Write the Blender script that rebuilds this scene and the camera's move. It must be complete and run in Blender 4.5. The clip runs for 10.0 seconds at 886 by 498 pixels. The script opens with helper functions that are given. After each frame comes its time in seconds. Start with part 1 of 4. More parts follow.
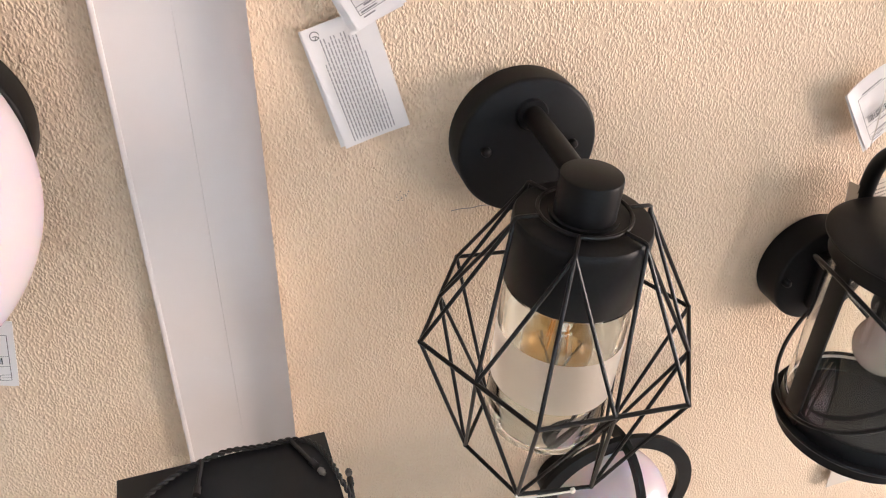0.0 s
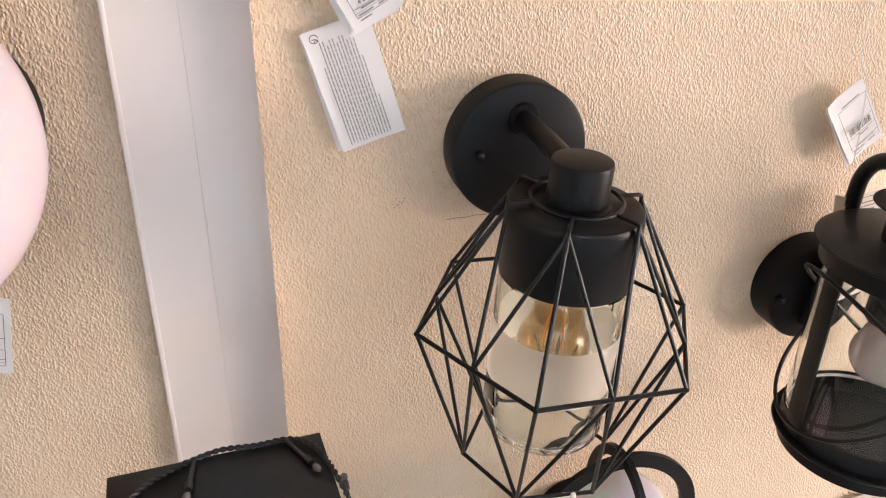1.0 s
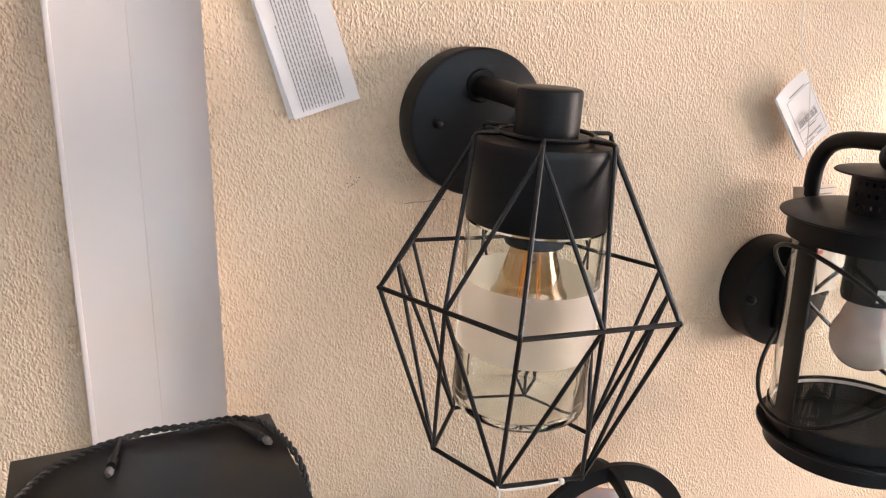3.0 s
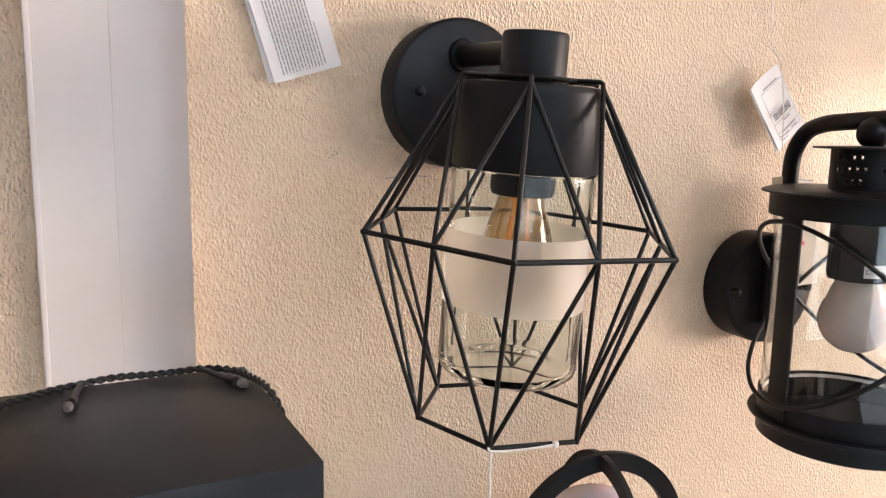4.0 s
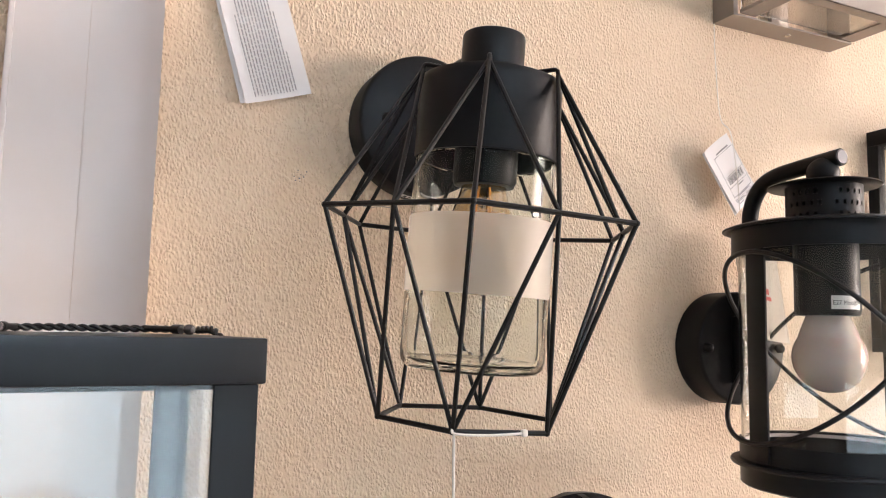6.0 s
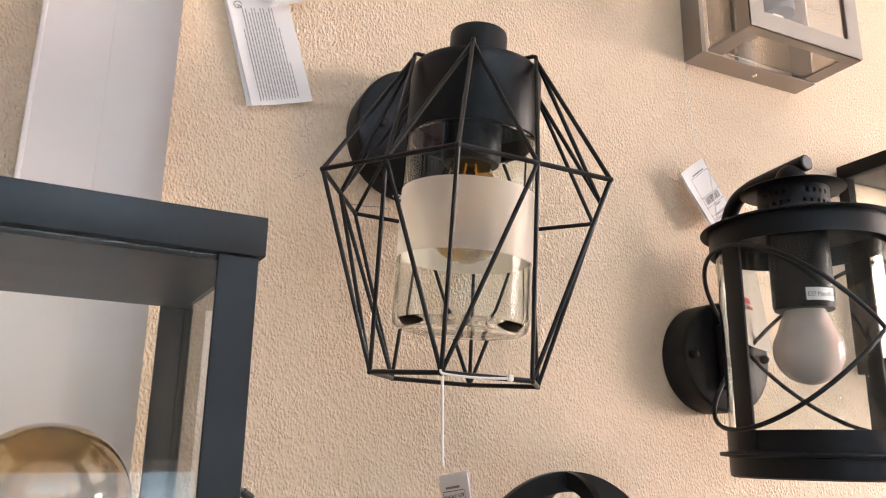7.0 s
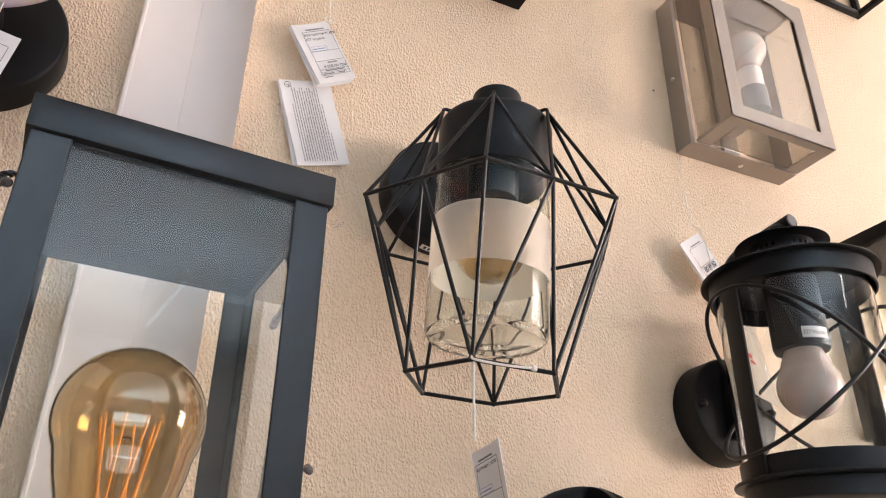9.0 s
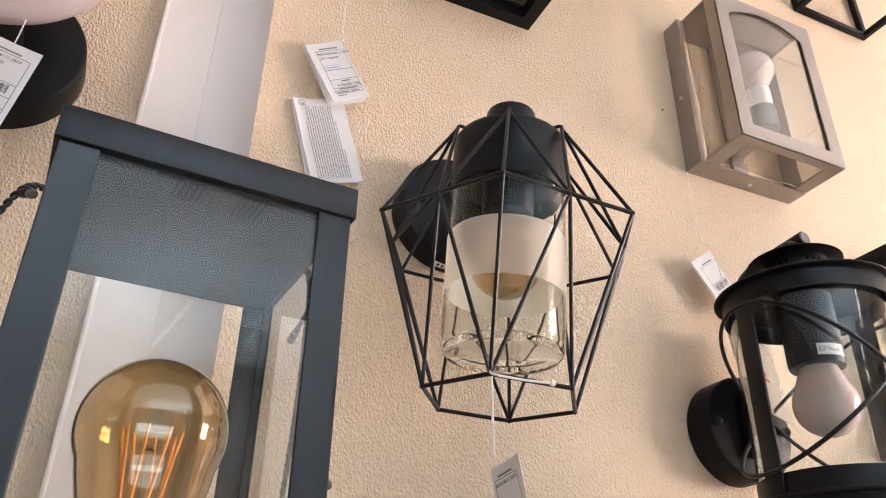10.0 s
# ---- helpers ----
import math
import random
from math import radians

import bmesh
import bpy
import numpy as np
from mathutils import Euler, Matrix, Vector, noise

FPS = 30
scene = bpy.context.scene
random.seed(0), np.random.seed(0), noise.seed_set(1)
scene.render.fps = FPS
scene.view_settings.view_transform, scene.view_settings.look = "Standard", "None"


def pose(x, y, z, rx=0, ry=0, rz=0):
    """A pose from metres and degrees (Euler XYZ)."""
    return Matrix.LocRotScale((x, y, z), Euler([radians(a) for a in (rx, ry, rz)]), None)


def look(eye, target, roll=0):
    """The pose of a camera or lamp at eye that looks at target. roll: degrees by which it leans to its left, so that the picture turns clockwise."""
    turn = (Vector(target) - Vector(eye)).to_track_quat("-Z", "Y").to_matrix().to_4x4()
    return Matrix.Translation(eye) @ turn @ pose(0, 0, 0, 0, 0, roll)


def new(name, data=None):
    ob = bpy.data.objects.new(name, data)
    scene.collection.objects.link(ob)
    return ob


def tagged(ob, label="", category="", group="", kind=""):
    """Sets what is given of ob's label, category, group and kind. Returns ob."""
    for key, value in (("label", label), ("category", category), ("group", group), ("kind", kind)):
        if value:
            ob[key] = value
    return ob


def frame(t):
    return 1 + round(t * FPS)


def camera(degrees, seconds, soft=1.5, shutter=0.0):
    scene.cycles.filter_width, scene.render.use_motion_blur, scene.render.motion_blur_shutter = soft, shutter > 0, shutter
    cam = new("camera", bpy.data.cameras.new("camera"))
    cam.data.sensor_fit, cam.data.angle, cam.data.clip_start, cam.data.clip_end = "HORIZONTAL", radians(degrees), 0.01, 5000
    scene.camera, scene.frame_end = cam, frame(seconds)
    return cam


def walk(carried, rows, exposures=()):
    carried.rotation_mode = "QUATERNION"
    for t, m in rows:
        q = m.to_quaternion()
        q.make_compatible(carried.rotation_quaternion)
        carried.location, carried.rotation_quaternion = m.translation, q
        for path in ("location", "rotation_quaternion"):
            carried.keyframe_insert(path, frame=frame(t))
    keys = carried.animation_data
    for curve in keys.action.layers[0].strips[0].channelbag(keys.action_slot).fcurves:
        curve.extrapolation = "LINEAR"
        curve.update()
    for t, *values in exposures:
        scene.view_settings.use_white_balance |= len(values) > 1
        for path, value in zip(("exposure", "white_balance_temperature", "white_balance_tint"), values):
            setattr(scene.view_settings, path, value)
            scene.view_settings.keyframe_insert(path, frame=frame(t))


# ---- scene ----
cam = camera(59.9, 10.0, 1.15)
PATH = [
    (0, (-0.162, -0.566, 2.165), (0.303, 1.038, 1.064), 1.7),
    (0.5, (-0.17, -0.588, 2.138), (0.306, 1.074, 1.133), 1.5),
    (1, (-0.172, -0.607, 2.108), (0.33, 1.104, 1.203), 1.3),
    (1.5, (-0.173, -0.618, 2.073), (0.364, 1.129, 1.261), 1.2),
    (2, (-0.179, -0.623, 2.03), (0.407, 1.154, 1.324), 1.1),
    (2.5, (-0.184, -0.617, 1.988), (0.458, 1.178, 1.383), 1.1),
    (3.8, (-0.2, -0.609, 1.885), (0.566, 1.199, 1.507), 1.0),
    (4, (-0.201, -0.609, 1.859), (0.583, 1.204, 1.548), 1.1),
    (4.5, (-0.191, -0.6, 1.833), (0.618, 1.217, 1.627), 1.1),
    (5, (-0.19, -0.602, 1.793), (0.638, 1.217, 1.719), 1.1),
    (5.5, (-0.189, -0.605, 1.758), (0.644, 1.212, 1.822), 1.0),
    (5.7, (-0.189, -0.608, 1.742), (0.646, 1.204, 1.866), 1.1),
    (7, (-0.188, -0.63, 1.605), (0.624, 1.126, 2.113), 0.9),
    (7.5, (-0.187, -0.643, 1.565), (0.607, 1.08, 2.201), 0.9),
    (8, (-0.197, -0.653, 1.515), (0.571, 1.03, 2.275), 0.9),
    (8.5, (-0.203, -0.655, 1.49), (0.547, 0.997, 2.332), 0.9),
    (9, (-0.215, -0.646, 1.478), (0.522, 0.979, 2.381), 0.9),
    (9.5, (-0.218, -0.643, 1.472), (0.502, 0.969, 2.413), 1.0),
    (10, (-0.224, -0.639, 1.472), (0.496, 0.964, 2.429), 1.0),
]
walk(cam, [(t, look(eye, target, roll)) for t, eye, target, roll in PATH])

# ---- light, sky and exposure ----
world = bpy.data.worlds.new("sky")
scene.world = world
world.use_nodes = True
wn = world.node_tree.nodes
sky = wn.new("ShaderNodeTexSky")
sky.sky_type, sky.sun_disc = "NISHITA", False
sky.sun_elevation, sky.sun_rotation = radians(35), radians(100)
wn["Background"].inputs[1].default_value = 0.12
world.node_tree.links.new(sky.outputs[0], wn["Background"].inputs[0])


def area(name, m, sx, sy, watts, colour):
    lamp = bpy.data.lights.new(name, "AREA")
    lamp.shape, lamp.size, lamp.size_y, lamp.energy, lamp.color = "RECTANGLE", sx, sy, watts, colour
    ob = new(name, lamp)
    ob.matrix_world = m
    return ob


# daylight in the side window and the shop window behind
area("window_daylight", look((2.57, -1.10, 1.85), (0.10, 0, 1.8)), 0.9, 0.9, 85, (1.0, 0.835, 0.765))
area("shop_window_daylight", look((-0.3, -3.33, 0.98), (-0.3, -1.2, 2.4)), 3.0, 1.05, 10, (0.80, 0.88, 1.0))
# Fill lamps added at the strips: the upward ones brighten the mirrored ceiling.
STRIPS = ((-1.0, -2.8), (-0.28, -2.8), (0.32, -2.8), (1.05, -2.8), (1.35, -2.0))
for px, py in STRIPS:
    area("ceiling_fill", look((px, py, 2.655), (px, py, 5.0)), 0.05, 0.5, 47 if abs(px) < 0.9 else 14, (0.66, 0.83, 1.0))
    if px > 0.9:
        area("right_fill", look((px, py, 2.585), (px, py, 0)), 0.05, 0.5, 1.2, (1.0, 0.84, 0.76))


# ---- materials ----
def material(name, base, rough=0.5, metal=0.0, spread=0.08, scale=40.0, fine=400.0, bump=0.05, depth=0.0005, **more):
    """A principled surface with two scales of tone, a varying gloss and a fine relief."""
    m = bpy.data.materials.new(name)
    m.use_nodes = True
    t, ln = m.node_tree, m.node_tree.links
    p = t.nodes["Principled BSDF"]
    co = t.nodes.new("ShaderNodeTexCoord")
    a, b = t.nodes.new("ShaderNodeTexNoise"), t.nodes.new("ShaderNodeTexNoise")
    a.inputs["Scale"].default_value, b.inputs["Scale"].default_value = scale, fine
    a.inputs["Detail"].default_value = 5
    for n in (a, b):
        ln.new(co.outputs["Object"], n.inputs["Vector"])
    mix = t.nodes.new("ShaderNodeMix")
    mix.data_type = "RGBA"
    mix.inputs[6].default_value = (*[c * (1 - spread) for c in base], 1)
    mix.inputs[7].default_value = (*[min(1, c * (1 + spread)) for c in base], 1)
    ln.new(a.outputs["Fac"], mix.inputs[0])
    ln.new(mix.outputs[2], p.inputs["Base Color"])
    r = t.nodes.new("ShaderNodeMapRange")
    r.inputs["To Min"].default_value, r.inputs["To Max"].default_value = max(0, rough - 0.06), min(1, rough + 0.06)
    ln.new(a.outputs["Fac"], r.inputs["Value"])
    ln.new(r.outputs[0], p.inputs["Roughness"])
    p.inputs["Metallic"].default_value = metal
    if bump:
        bu = t.nodes.new("ShaderNodeBump")
        bu.inputs["Strength"].default_value, bu.inputs["Distance"].default_value = bump, depth
        ln.new(b.outputs["Fac"], bu.inputs["Height"])
        ln.new(bu.outputs[0], p.inputs["Normal"])
    for k, v in more.items():
        p.inputs[k.replace("_", " ")].default_value = v
    return m


def stucco(name, base):
    """Painted roughcast: short raised worms of plaster, in soft relief."""
    m = bpy.data.materials.new(name)
    m.use_nodes = True
    t, ln = m.node_tree, m.node_tree.links
    p = t.nodes["Principled BSDF"]
    co = t.nodes.new("ShaderNodeTexCoord")
    mp = t.nodes.new("ShaderNodeMapping")
    mp.inputs["Scale"].default_value = (1, 1, 0.62)
    ln.new(co.outputs["Object"], mp.inputs["Vector"])
    warp = t.nodes.new("ShaderNodeTexNoise")
    warp.inputs["Scale"].default_value, warp.inputs["Detail"].default_value = 150, 2
    ln.new(mp.outputs[0], warp.inputs["Vector"])
    bend = t.nodes.new("ShaderNodeMix")
    bend.data_type = "VECTOR"
    bend.blend_type = "MIX"
    bend.inputs[0].default_value = 0.004
    ln.new(mp.outputs[0], bend.inputs[4])
    ln.new(warp.outputs["Color"], bend.inputs[5])
    cell = t.nodes.new("ShaderNodeTexVoronoi")
    cell.feature = "SMOOTH_F1"
    cell.inputs["Scale"].default_value, cell.inputs["Smoothness"].default_value = 460, 0.4
    ln.new(bend.outputs[1], cell.inputs["Vector"])
    ramp = t.nodes.new("ShaderNodeMapRange")
    for key, value in (("From Min", 0.66), ("From Max", 0.0), ("To Min", 0.0), ("To Max", 1.0)):
        ramp.inputs[key].default_value = value
    ln.new(cell.outputs["Distance"], ramp.inputs["Value"])
    mask = t.nodes.new("ShaderNodeTexNoise")
    mask.inputs["Scale"].default_value, mask.inputs["Detail"].default_value = 130, 2
    ln.new(co.outputs["Object"], mask.inputs["Vector"])
    span = t.nodes.new("ShaderNodeMapRange")
    for key, value in (("From Min", 0.34), ("From Max", 0.62), ("To Min", 0.62), ("To Max", 1.0)):
        span.inputs[key].default_value = value
    ln.new(mask.outputs["Fac"], span.inputs["Value"])
    tall = t.nodes.new("ShaderNodeMath")
    tall.operation = "MULTIPLY"
    ln.new(ramp.outputs[0], tall.inputs[0])
    ln.new(span.outputs[0], tall.inputs[1])
    fine = t.nodes.new("ShaderNodeTexNoise")
    fine.inputs["Scale"].default_value = 900
    ln.new(co.outputs["Object"], fine.inputs["Vector"])
    add = t.nodes.new("ShaderNodeMath")
    add.operation = "MULTIPLY_ADD"
    add.inputs[1].default_value = 0.22
    ln.new(fine.outputs["Fac"], add.inputs[0])
    ln.new(tall.outputs[0], add.inputs[2])
    wave = t.nodes.new("ShaderNodeTexNoise")
    wave.inputs["Scale"].default_value, wave.inputs["Detail"].default_value = 9, 3
    ln.new(co.outputs["Object"], wave.inputs["Vector"])
    low = t.nodes.new("ShaderNodeBump")
    low.inputs["Strength"].default_value, low.inputs["Distance"].default_value = 0.4, 0.010
    ln.new(wave.outputs["Fac"], low.inputs["Height"])
    bu = t.nodes.new("ShaderNodeBump")
    bu.inputs["Strength"].default_value, bu.inputs["Distance"].default_value = 1.0, 0.0016
    ln.new(add.outputs[0], bu.inputs["Height"])
    ln.new(low.outputs[0], bu.inputs["Normal"])
    ln.new(bu.outputs[0], p.inputs["Normal"])
    big = t.nodes.new("ShaderNodeTexNoise")
    big.inputs["Scale"].default_value, big.inputs["Detail"].default_value = 7, 6
    ln.new(co.outputs["Object"], big.inputs["Vector"])
    mix = t.nodes.new("ShaderNodeMix")
    mix.data_type = "RGBA"
    mix.inputs[6].default_value = (*[c * 0.93 for c in base], 1)
    mix.inputs[7].default_value = (*[c * 1.05 for c in base], 1)
    ln.new(big.outputs["Fac"], mix.inputs[0])
    ln.new(mix.outputs[2], p.inputs["Base Color"])
    p.inputs["Roughness"].default_value = 0.62
    return m


def glass(name, tint=(1, 1, 1), rough=0.0, ior=1.45):
    m = bpy.data.materials.new(name)
    m.use_nodes = True
    p = m.node_tree.nodes["Principled BSDF"]
    p.inputs["Base Color"].default_value = (*tint, 1)
    p.inputs["Roughness"].default_value = rough
    p.inputs["IOR"].default_value = ior
    p.inputs["Transmission Weight"].default_value = 1.0
    return m


def glow(name, colour, strength):
    m = bpy.data.materials.new(name)
    m.use_nodes = True
    p = m.node_tree.nodes["Principled BSDF"]
    p.inputs["Base Color"].default_value = (*colour, 1)
    p.inputs["Emission Color"].default_value = (*colour, 1)
    p.inputs["Emission Strength"].default_value = strength
    return m


WALL = stucco("beige_roughcast", (0.73, 0.566, 0.405))
TRIM = material("white_plastic", (0.78, 0.715, 0.685), 0.42, spread=0.02, bump=0.02)
BLACK = material("black_powder_coat", (0.007, 0.007, 0.0075), 0.42, spread=0.15, fine=1800, bump=0.12, depth=0.0003, Specular_IOR_Level=0.16)
WIRE = material("black_wire_paint", (0.006, 0.0055, 0.0055), 0.4, spread=0.15, fine=1500, bump=0.08, depth=0.0002, Specular_IOR_Level=0.25)
ANTHRACITE = material("anthracite_powder_coat", (0.007, 0.008, 0.0098), 0.42, spread=0.1, fine=2600, bump=0.06, depth=0.0002, Specular_IOR_Level=0.3)
STEEL = material("brushed_steel", (0.33, 0.295, 0.265), 0.42, 0.8, spread=0.08, fine=600, bump=0.05)
ZINC = material("dull_zinc", (0.16, 0.16, 0.17), 0.45, 0.6, bump=0.05)
CHROME = material("screw_steel", (0.6, 0.58, 0.55), 0.25, 1.0, bump=0)
PAPER = material("white_card", (0.80, 0.77, 0.76), 0.7, spread=0.03, scale=60, bump=0.04)
INK = material("black_ink", (0.03, 0.03, 0.035), 0.7, bump=0)
GREY_INK = material("grey_ink", (0.22, 0.21, 0.22), 0.7, bump=0)
BLUE_INK = material("blue_ink", (0.16, 0.25, 0.46), 0.7, bump=0)
RED_INK = material("red_ink", (0.45, 0.06, 0.05), 0.7, bump=0)
KRAFT = material("beige_card", (0.50, 0.44, 0.37), 0.75, spread=0.05, scale=60, bump=0.05)
# Grey tint stands in for the dull reflections and shade in clear panes.
DIM_PANE = glass("dimmed_pane_glass", (0.62, 0.60, 0.57))
STRING = material("white_string", (0.82, 0.78, 0.72), 0.8, bump=0.1)
OPAL = material("opal_globe", (0.67, 0.585, 0.635), 0.22, spread=0.01, bump=0, Subsurface_Weight=0.35, Subsurface_Scale=0.02)
MILK = material("milk_bulb", (0.52, 0.435, 0.39), 0.14, spread=0.01, bump=0, Subsurface_Weight=0.3, Subsurface_Scale=0.01)
CLEAR = glass("clear_glass", (0.97, 0.99, 0.98))
THICK = glass("green_edged_glass", (0.95, 0.985, 0.97), 0.0, 1.26)
AMBER = glass("amber_glass", (0.83, 0.655, 0.39), 0.0, 1.5)
for key, value in (("Coat Weight", 1.0), ("Coat IOR", 1.65), ("Coat Roughness", 0.01)):
    AMBER.node_tree.nodes["Principled BSDF"].inputs[key].default_value = value
FROST = material("frosted_band", (0.89, 0.83, 0.755), 0.5, spread=0.02, bump=0.05, Transmission_Weight=0.85, IOR=1.2)
FILAMENT = material("filament_yellow", (0.90, 0.42, 0.08), 0.5, bump=0)
CORD = material("black_cord", (0.012, 0.011, 0.011), 0.5, bump=0.1)
LED = material("clear_led", (0.22, 0.21, 0.21), 0.10, bump=0, Transmission_Weight=0.45)
FLOOR = material("grey_floor_tile", (0.48, 0.45, 0.41), 0.35, spread=0.15, scale=3)
CEIL = material("ceiling_tile", (0.82, 0.84, 0.86), 0.85, spread=0.06, scale=20, fine=300, bump=0.1)
PLASTER = material("plain_plaster", (0.32, 0.30, 0.275), 0.8, spread=0.06, scale=4)
GAP_AND_RAIL = material("dark_gap_and_rail", (0.10, 0.09, 0.085), 0.5)
PANEL_GLOW = glow("light_diffuser", (0.75, 0.90, 1.0), 1.6)
DAY_GLOW = glow("bright_day", (0.72, 0.86, 1.0), 2.5)


# ---- mesh helpers ----
def finish(name, bm, mat, parent=None, label="", smooth=True, shadow=True):
    bmesh.ops.recalc_face_normals(bm, faces=bm.faces)
    me = bpy.data.meshes.new(name)
    bm.to_mesh(me)
    bm.free()
    me.materials.append(mat)
    ob = new(name, me)
    if smooth:
        me.shade_smooth()
        me.set_sharp_from_angle(angle=radians(38))
    if parent:
        ob.parent = parent
    if label:
        tagged(ob, label)
    ob.visible_shadow = shadow
    return ob


def part(name, bm, mat, parent, label="", smooth=True, shadow=True):
    return finish(name, bm, mat, parent, label, smooth, shadow)


def thing(name, m, label, category, group=""):
    ob = new(name)
    ob.empty_display_size = 0.02
    ob.matrix_world = m
    return tagged(ob, label, category, group)


def box_bm(x0, x1, y0, y1, z0, z1, bevel=0.0, seg=2, bm=None):
    own = bmesh.new()
    bmesh.ops.create_cube(own, size=1)
    for v in own.verts:
        v.co = ((x0 + x1) / 2 + v.co.x * (x1 - x0), (y0 + y1) / 2 + v.co.y * (y1 - y0), (z0 + z1) / 2 + v.co.z * (z1 - z0))
    if bevel:
        bmesh.ops.bevel(own, geom=own.edges[:], offset=bevel, segments=seg, affect="EDGES", profile=0.5)
    if bm is None:
        return own
    me = bpy.data.meshes.new("tmp")
    own.to_mesh(me)
    own.free()
    bm.from_mesh(me)
    bpy.data.meshes.remove(me)
    return bm


def lathe(profile, seg=64, closed=False):
    """A turned body round z from (radius, height) pairs; ends at radius 0 are closed to a point."""
    bm = bmesh.new()
    rings = []
    for r, z in profile:
        if r < 1e-6:
            rings.append([bm.verts.new((0, 0, z))])
        else:
            rings.append([bm.verts.new((r * math.cos(2 * math.pi * i / seg), r * math.sin(2 * math.pi * i / seg), z)) for i in range(seg)])
    pairs = list(zip(rings, rings[1:] + ([rings[0]] if closed else [])))
    if not closed:
        pairs = pairs[:len(rings) - 1]
    for a, b in pairs:
        for i in range(seg):
            j = (i + 1) % seg
            if len(a) == 1 and len(b) == 1:
                continue
            if len(a) == 1:
                bm.faces.new((a[0], b[i], b[j]))
            elif len(b) == 1:
                bm.faces.new((a[i], b[0], a[j]))
            else:
                bm.faces.new((a[i], a[j], b[j], b[i]))
    return bm


def tube(points, r, seg=10, closed=False, bm=None, caps=True):
    """A round rod of radius r along the points."""
    bm = bm or bmesh.new()
    pts = [Vector(p) for p in points]
    n = len(pts)
    rings = []
    nor = None
    for i, p in enumerate(pts):
        if closed:
            d = (pts[(i + 1) % n] - pts[i - 1]).normalized()
        else:
            d = (pts[min(i + 1, n - 1)] - pts[max(i - 1, 0)]).normalized()
        if nor is None:
            nor = d.orthogonal().normalized()
        nor = (nor - d * nor.dot(d)).normalized()
        bi = d.cross(nor)
        rings.append([bm.verts.new(p + r * (math.cos(a) * nor + math.sin(a) * bi)) for a in [2 * math.pi * k / seg for k in range(seg)]])
    for a, b in zip(rings, rings[1:] + (rings[:1] if closed else [])):
        if len(rings) < 2 or (a is rings[-1] and not closed):
            break
        if closed and a is rings[-1]:
            # match the twist that the frame gathered on its way round
            best = min(range(seg), key=lambda s: (a[0].co - b[s].co).length)
            b = b[best:] + b[:best]
        for k in range(seg):
            bm.faces.new((a[k], a[(k + 1) % seg], b[(k + 1) % seg], b[k]))
    if caps and not closed:
        bm.faces.new(rings[0])
        bm.faces.new(rings[-1][::-1])
    return bm


def spline(points, steps=8):
    """Points of a smooth curve through the given ones."""
    p = [Vector(q) for q in points]
    p = [p[0] * 2 - p[1]] + p + [p[-1] * 2 - p[-2]]
    out = []
    for i in range(1, len(p) - 2):
        for k in range(steps):
            t = k / steps
            a, b, c, d = p[i - 1:i + 3]
            out.append(0.5 * ((2 * b) + (c - a) * t + (2 * a - 5 * b + 4 * c - d) * t * t + (3 * b - a - 3 * c + d) * t ** 3))
    return out + [p[-2]]


def moved(bm, m):
    bmesh.ops.transform(bm, matrix=m, verts=bm.verts[:])
    return bm


def arc(c, r, a0, a1, n, u, v):
    """Points on a circle round c in the plane of u and v, degrees."""
    c, u, v = Vector(c), Vector(u), Vector(v)
    return [c + r * (math.cos(radians(a)) * u + math.sin(radians(a)) * v) for a in [a0 + (a1 - a0) * i / n for i in range(n + 1)]]


def words(name, text, size, m, mat, parent, squeeze=1.0):
    """Printed words as a thin mesh."""
    c = bpy.data.curves.new(name, "FONT")
    c.body, c.size, c.extrude = text, size, 0.00004
    tmp = bpy.data.objects.new(name, c)
    me = bpy.data.meshes.new_from_object(tmp)
    bpy.data.objects.remove(tmp)
    bpy.data.curves.remove(c)
    me.transform(m @ Matrix.Diagonal((squeeze, 1, 1, 1)))
    me.materials.clear()
    me.materials.append(mat)
    ob = new(name, me)
    ob.parent = parent
    return ob


def rect(bm, x, y, w, h, z):
    bm.faces.new([bm.verts.new(q) for q in ((x, y, z), (x + w, y, z), (x + w, y + h, z), (x, y + h, z))])


def sheet(w, h, thick, curl=0.0, fold=0.0, nx=6, ny=10, corner=0.0):
    """A card of w by h in x and y, its top edge at y = 0, bent a little."""
    bm = bmesh.new()
    grid = [[bm.verts.new((w * i / nx, -h * j / ny, curl * ((i / nx - 0.5) ** 2 * 4) + fold * (j / ny) ** 2)) for i in range(nx + 1)] for j in range(ny + 1)]
    for j in range(ny):
        for i in range(nx):
            bm.faces.new((grid[j][i], grid[j + 1][i], grid[j + 1][i + 1], grid[j][i + 1]))
    ext = bmesh.ops.extrude_face_region(bm, geom=bm.faces[:])
    bmesh.ops.translate(bm, vec=(0, 0, -thick), verts=[v for v in ext["geom"] if isinstance(v, bmesh.types.BMVert)])
    return bm


def facing(origin, right, down, toward=(0, -1, 0)):
    """The pose of a card: x along right, y against down, z towards the viewer."""
    x = Vector(right).normalized()
    y = -Vector(down)
    y = (y - x * y.dot(x)).normalized()
    z = x.cross(y)
    return Matrix(((x.x, y.x, z.x, origin[0]), (x.y, y.y, z.y, origin[1]), (x.z, y.z, z.z, origin[2]), (0, 0, 0, 1)))


# ---- the room ----
def slab(name, x0, x1, y0, y1, z0, z1, mat, label, category):
    return tagged(finish(name, box_bm(x0, x1, y0, y1, z0, z1), mat, smooth=False), label, category, kind="structure")


